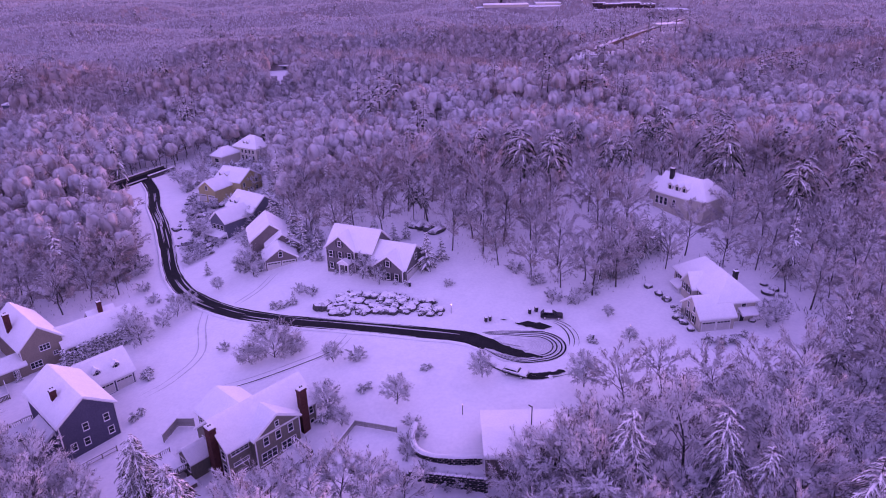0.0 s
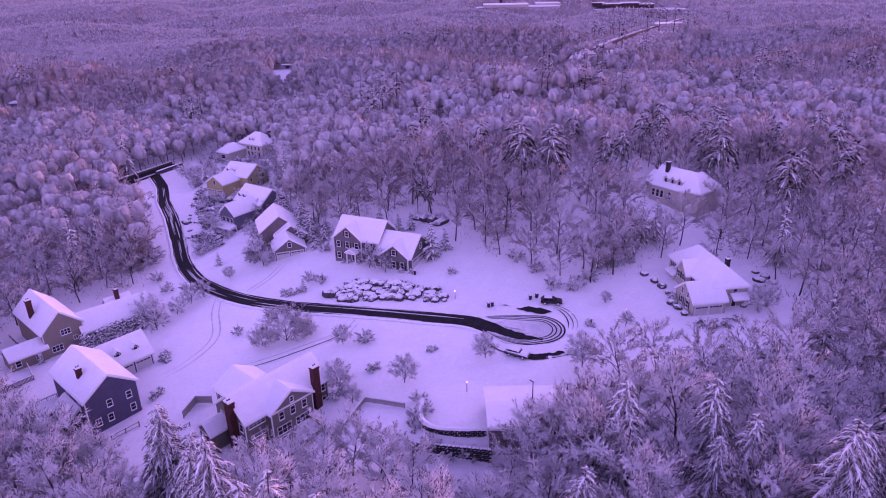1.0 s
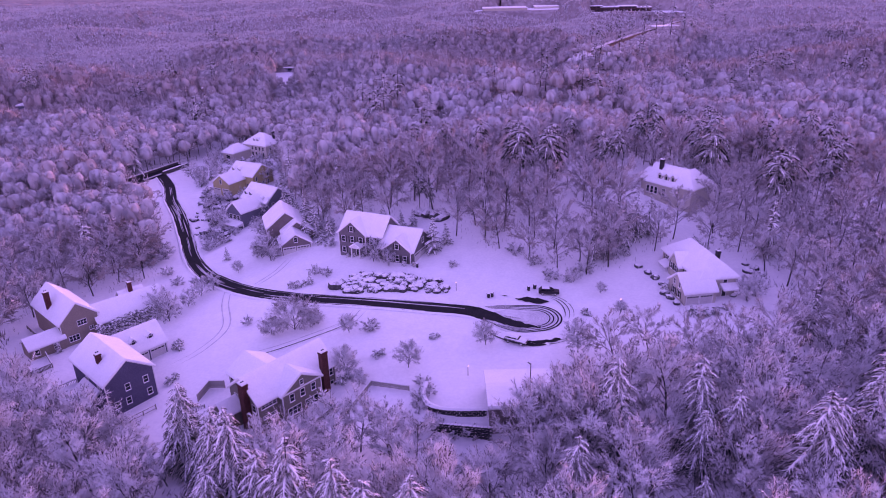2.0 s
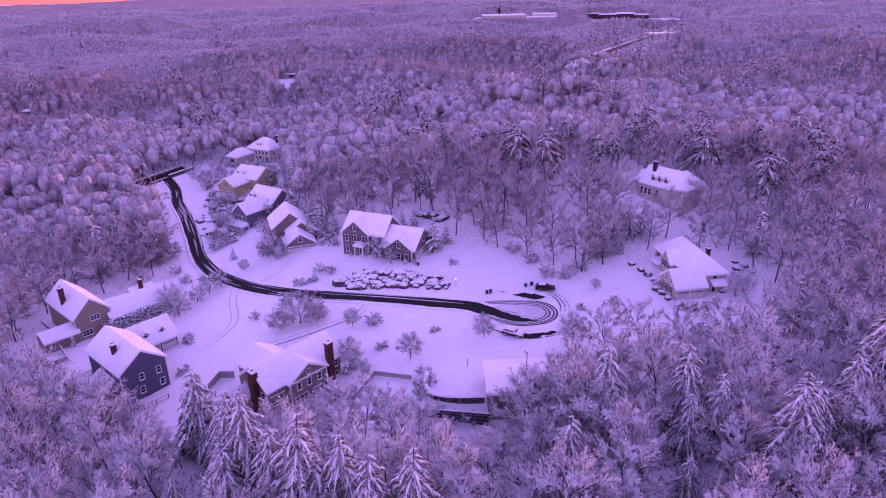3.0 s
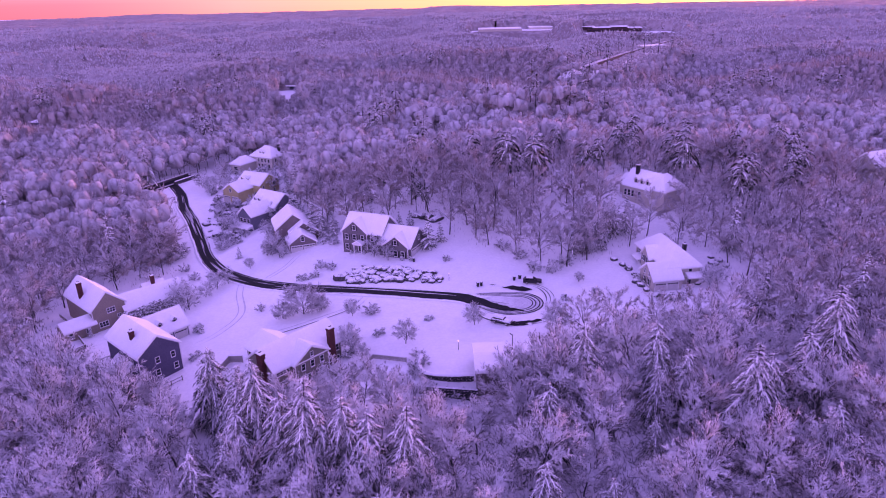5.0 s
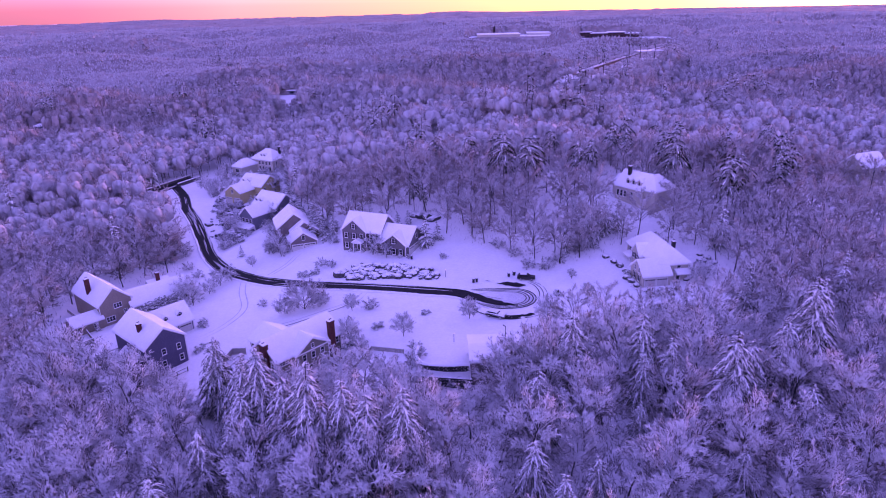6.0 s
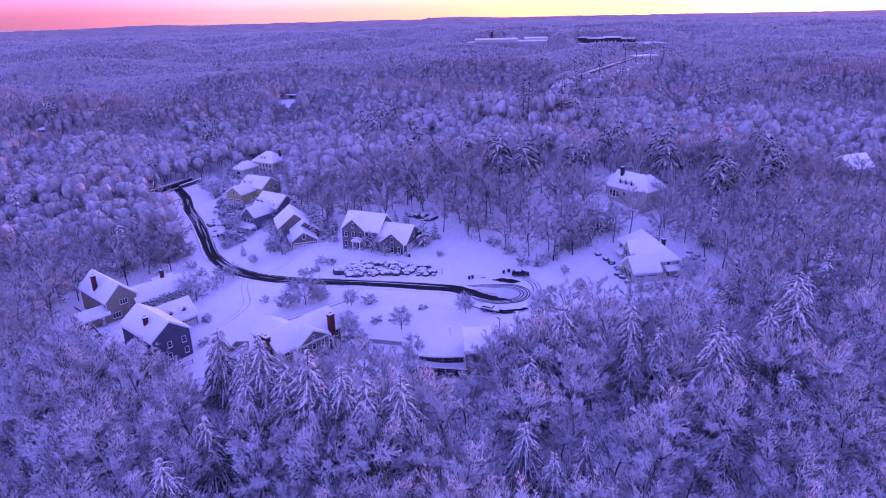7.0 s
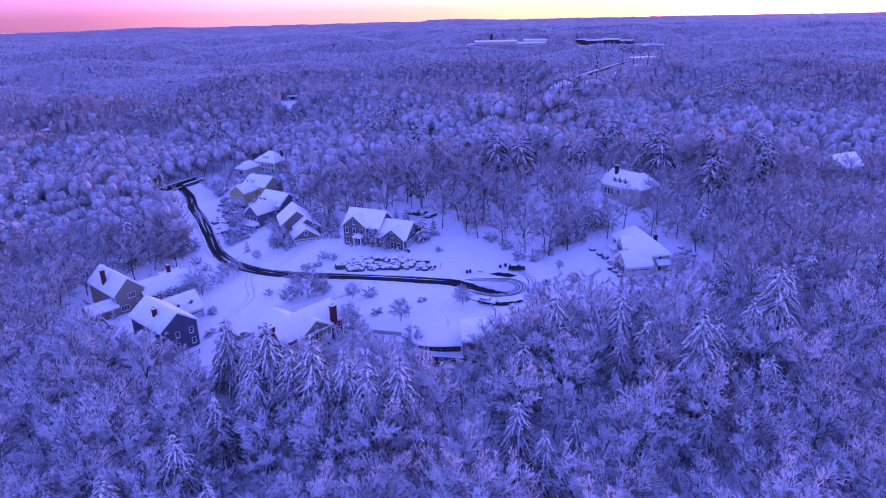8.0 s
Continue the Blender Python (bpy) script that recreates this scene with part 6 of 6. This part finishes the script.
# curved retaining wall of dark stones, with snow on top
wall_root = new("retaining_wall")
wall_line = spline([(-4.3, 82.6), (-4.6, 79.0), (-3.8, 76.3), (-1.6, 74.6), (2.0, 73.9), (6.3, 73.8)], 0.62)
wx, wy = wall_line[0]
wall_root.matrix_world = pose(wx, wy, gz(wx, wy))
tagged(wall_root, "curved dry stone retaining wall heaped with snow", "wall")
stones = []
for i in range(5):
    bm = bmesh.new()
    box(bm, -0.33, 0.33, -0.28, 0.28, 0, 0.42)
    for v in bm.verts:
        v.co += Vector((srng.uniform(-0.06, 0.06), srng.uniform(-0.06, 0.06), srng.uniform(-0.05, 0.05)))
    bmesh.ops.bevel(bm, geom=bm.edges[:], offset=0.05, segments=1, affect="EDGES")
    me = bpy.data.meshes.new("stone")
    bm.to_mesh(me)
    bm.free()
    me.materials.append(WALL_STONE)
    stones.append(me)
for i, p in enumerate(wall_line[:-1]):
    turn = math.degrees(math.atan2(wall_line[i + 1].y - p.y, wall_line[i + 1].x - p.x))
    for c in range(4):
        ob = new("stone", stones[(i * 2 + c) % 5])
        ob.parent = wall_root
        ob.matrix_basis = pose(p.x - wx + 0.3 * (c % 2) * math.cos(radians(turn)), p.y - wy + 0.3 * (c % 2) * math.sin(radians(turn)), c * 0.37 - 0.3, 0, 0, turn)
for k, (xa, ya) in enumerate([(-5.0 + 0.62 * i, 73.2 - 0.11 * i) for i in range(19)]):
    for c in range(8):
        ob = new("stone", stones[(k * 3 + c) % 5])
        ob.parent = wall_root
        ob.matrix_basis = pose(xa - wx + 0.3 * (c % 2), ya - 0.9 - wy, c * 0.36 - 2.75, 0, 0, -10 + 20 * ((k + c) % 2))
cap = strip("snow_cap", [tuple(p) for p in wall_line], 0.95, ROOF_SNOW, 1.1, wall_root, 0.2, False, 4, 8)
co = np.zeros(len(cap.data.vertices) * 3, np.float32)
cap.data.vertices.foreach_get("co", co)
co = co.reshape(-1, 5, 3)
co[:, 2, 2] += 0.26
co[:, (1, 3), 2] += 0.18
co -= np.array((wx, wy, gz(wx, wy)), np.float32)
cap.data.vertices.foreach_set("co", co.ravel())


def wheel(parent, x, y):
    bm = bmesh.new()
    bmesh.ops.create_cone(bm, cap_ends=True, segments=16, radius1=0.35, radius2=0.35, depth=0.24, matrix=pose(x, y, 0.35, 90))
    bmesh.ops.bevel(bm, geom=bm.edges[:], offset=0.03, segments=1, affect="EDGES")
    w = part("wheel", bm, IRON, parent, "black tyre")
    bm = bmesh.new()
    bmesh.ops.create_cone(bm, cap_ends=True, segments=12, radius1=0.2, radius2=0.2, depth=0.26, matrix=pose(x, y, 0.35, 90))
    part("rim", bm, TRIM, w)


PAINT = material("black_paint", (0.012, 0.012, 0.015), (0.022, 0.022, 0.026), 2.0, 0.45, 0.0)


def car(x, y, yaw, label, snow):
    """An estate car: body, cabin with its windows, wheels and lamps, and the snow on it."""
    root = new("car")
    root.matrix_world = pose(x, y, gz(x, y) + 0.06, 0, 0, yaw)
    tagged(root, label, "car")
    bm = bmesh.new()
    prism(bm, [(-2.3, 0.32), (2.3, 0.32), (2.36, 0.7), (2.2, 0.88), (1.0, 1.0), (-2.25, 1.02), (-2.36, 0.75)], -0.9, 0.9, "y")
    bmesh.ops.bevel(bm, geom=bm.edges[:], offset=0.08, segments=2, affect="EDGES")
    body = part("body", bm, PAINT, root, "dark glossy body")
    bm = bmesh.new()
    prism(bm, [(1.15, 0.97), (0.3, 1.5), (-1.75, 1.54), (-2.28, 1.0)], -0.8, 0.8, "y")
    bmesh.ops.bevel(bm, geom=bm.edges[:], offset=0.08, segments=2, affect="EDGES")
    cabin = part("cabin", bm, PAINT, root)
    for b in (-0.79, 0.79):
        for x0, x1 in ((-1.75, -0.75), (-0.65, 0.35)):
            bm = bmesh.new()
            prism(bm, [(x0, 1.06), (x1 + 0.25 * (x1 > 0), 1.06), (x1 - 0.15 * (x1 > 0), 1.42), (x0 + 0.1, 1.42)], b - 0.02, b + 0.02, "y")
            part("side_window", bm, GLASS, cabin, "dark side window")
    bm = bmesh.new()
    prism(bm, [(1.14, 1.02), (1.1, 1.0), (0.4, 1.43), (0.44, 1.46)], -0.66, 0.66, "y")
    part("windscreen", bm, GLASS, cabin, "dark windscreen")
    for a in (-1.42, 1.42):
        for b in (-0.84, 0.84):
            wheel(root, a, b)
    for b in (-0.65, 0.65):
        bm = bmesh.new()
        box(bm, 2.26, 2.38, b - 0.2, b + 0.2, 0.62, 0.76)
        part("headlight", bm, TRIM, body, "clear headlight")
    for x0, x1, w, z0, z1 in ((-2.2, 2.25, 0.9, 0.7, 1.22), (-1.95, 0.55, 0.8, 1.2, 1.75)) if snow else ((-1.6, 0.1, 0.62, 1.52, 1.6),):
        bm = bmesh.new()
        soft_box(bm, x0, x1, -w, w, z0, z1, min(0.3, (z1 - z0) * 0.7))
        part("snow_cover", bm, ROOF_SNOW, root, "snow lying on the car")
    return root


car(23.5, 116.0, -8, "black estate car, mostly cleared of snow, by the turning circle", False)
car(13.8, 96.4, -28, "parked car buried under a thick blanket of snow", True)
car(-80.4, 137.4, 30, "dark car capped with snow in the yard", True)


def bin_thing(x, y, yaw):
    root = new("wheelie_bin")
    root.matrix_world = pose(x, y, gz(x, y), 0, 0, yaw)
    bm = bmesh.new()
    box(bm, -0.3, 0.3, -0.34, 0.34, 0.06, 1.0)
    for v in bm.verts:
        if v.co.z < 0.5:
            v.co.x *= 0.82
            v.co.y *= 0.82
    part("body", bm, PAINT, root)
    bm = bmesh.new()
    soft_box(bm, -0.33, 0.33, -0.38, 0.38, 1.0, 1.08, 0.03)
    part("lid", bm, PAINT, root)
    bm = bmesh.new()
    soft_box(bm, -0.26, 0.26, -0.3, 0.3, 1.08, 1.2, 0.06)
    part("snow_cap", bm, ROOF_SNOW, root, "snow on the lid")
    for sx in (-0.25, 0.25):
        bm = bmesh.new()
        bmesh.ops.create_cone(bm, cap_ends=True, segments=10, radius1=0.12, radius2=0.12, depth=0.06, matrix=pose(sx, 0.3, 0.12, 0, 90))
        part("wheel", bm, IRON, root)
    tagged(root, "dark wheeled bin with snow on its lid", "bin", "bins by the lane")


for x, y, a in ((9.6, 115.3, 10), (10.5, 115.6, -15), (19.1, 117.9, 5), (20.6, 118.6, 20), (-7.0, 131.6, 0), (30.2, 107.6, 30)):
    bin_thing(x, y, a)

GLOW = bpy.data.materials.new("lamp_glow")
GLOW.use_nodes = True
GLOW.node_tree.nodes["Principled BSDF"].inputs["Emission Color"].default_value = (1.0, 0.86, 0.62, 1)
GLOW.node_tree.nodes["Principled BSDF"].inputs["Emission Strength"].default_value = 1.5


def lamp_post(x, y, high=2.0):
    root = new("lamp_post")
    root.matrix_world = pose(x, y, gz(x, y))
    bm = bmesh.new()
    bmesh.ops.create_cone(bm, cap_ends=True, segments=8, radius1=0.07, radius2=0.05, depth=high + 0.4, matrix=pose(0, 0, high / 2 - 0.2))
    part("pole", bm, IRON, root)
    bm = bmesh.new()
    bmesh.ops.create_cone(bm, cap_ends=True, segments=8, radius1=0.06, radius2=0.09, depth=0.2, matrix=pose(0, 0, high + 0.1))
    part("lantern", bm, GLOW, root, "lit warm lantern")
    bm = bmesh.new()
    bmesh.ops.create_cone(bm, cap_ends=True, segments=8, radius1=0.14, radius2=0.03, depth=0.12, matrix=pose(0, 0, high + 0.26))
    part("cap", bm, ROOF_SNOW, root, "snowy cap")
    tagged(root, "dark garden lamp post with a lit lantern", "lamp post", "lamp posts")


for x, y in ((3.6, 85.4), (2.4, 119.2), (38.1, 109.2)):
    lamp_post(x, y)

tub = new("hot_tub")
tub.matrix_world = pose(-39.3, 74.0, gz(-39.3, 74.0), 0, 0, YAW)
bm = bmesh.new()
box(bm, -1.0, 1.0, -0.9, 0.9, -0.3, 0.8)
part("body", bm, WOOD, tub, "dark boarded side")
bm = bmesh.new()
soft_box(bm, -1.08, 1.08, -0.98, 0.98, 0.8, 1.15, 0.12)
part("snow_cover", bm, ROOF_SNOW, tub, "snow on the lid")
tagged(tub, "dark square tub with a snow-covered lid", "hot tub")

# ---- far buildings ----
def block(name, x, y, z, yaw, wide, deep, high, mat, label, bands=0):
    root = new(name)
    root.matrix_world = pose(x, y, z, 0, 0, yaw)
    bm = bmesh.new()
    box(bm, -wide / 2, wide / 2, -deep / 2, deep / 2, -14, high)
    part("wall", bm, mat, root)
    bm = bmesh.new()
    soft_box(bm, -wide / 2 - 0.4, wide / 2 + 0.4, -deep / 2 - 0.4, deep / 2 + 0.4, high, high + 0.8, 0.3)
    part("roof", bm, ROOF_SNOW, root, "flat snow-covered roof")
    for r in range(bands):
        for i in range(int(wide / 5)):
            bm = bmesh.new()
            xx = -wide / 2 + 2.5 + i * 5
            box(bm, xx - 1.6, xx + 1.6, -deep / 2 - 0.06, -deep / 2 + 0.02, 1.2 + r * 3.4, 3.0 + r * 3.4)
            part("window", bm, GLASS, root)
    return tagged(root, label, "building")


for x, y, wide, high in ((207, 897, 18, 7.0), (225, 893, 24, 5.5), (247, 887, 22, 6.5), (266, 882, 18, 5.0)):
    block("school", x, y, 20, -8, wide, 22, high, SCHOOL_BRICK, "long dark brick school with a flat snowy roof", 2)
block("warehouse", 102, 1036, 15, -3, 66, 40, 6, CREAM_SIDING, "long pale warehouse with a snowy roof")
block("warehouse", 168, 1062, 15, -3, 36, 40, 6, CREAM_SIDING, "long pale warehouse with a snowy roof")
block("warehouse", 208, 616, 16, 16, 24, 12, 5, CREAM_SIDING, "pale roadside building with a snowy roof")
block("warehouse", -117, 524, 0, -12, 36, 8, 3.2, STEEL_SIDING, "long low dark building with a snowy roof", 1)
for x, y, w in ((-267, 471, 12), (-253, 464, 13), (-264, 412, 18), (-159, 412, 12), (-147, 408, 10)):
    block("cottage", x, y, gz(x, y), x, w, 9, 3, STEEL_SIDING, "house roof under snow among far trees")
far_road = tagged(strip("far_road", HIGHWAY, 11, SLUSH, 0.4, ragged=0.8), "straight snowy road through the far woods", "road", kind="structure")
strip("wheel_lane", offset(HIGHWAY, -0.4), 9.2, ASPHALT, 0.5, far_road, 0.6)


def snow_pile(x, y, s):
    ob = new("snow_pile", PILES[srng.randrange(4)])
    ob.matrix_world = pose(x, y, gz(x, y) - 0.05, 0, 0, srng.uniform(0, 360)) @ Matrix.Diagonal((s * srng.uniform(1, 1.7), s, s * 0.8, 1))
    tagged(ob, "heap of ploughed snow by the turning circle", "snow pile", "ploughed heaps")


PILES = []
for i in range(4):
    me = snow_cap_mesh(i + 20, 1.1)
    me.name = "snow_pile"
    PILES.append(me)
for x, y, s in ((20.0, 95.8, 0.9), (12.0, 114.6, 0.8), (27.0, 112.0, 0.9), (15.0, 116.5, 0.8), (-8.0, 132.0, 0.6)):
    snow_pile(x, y, s)
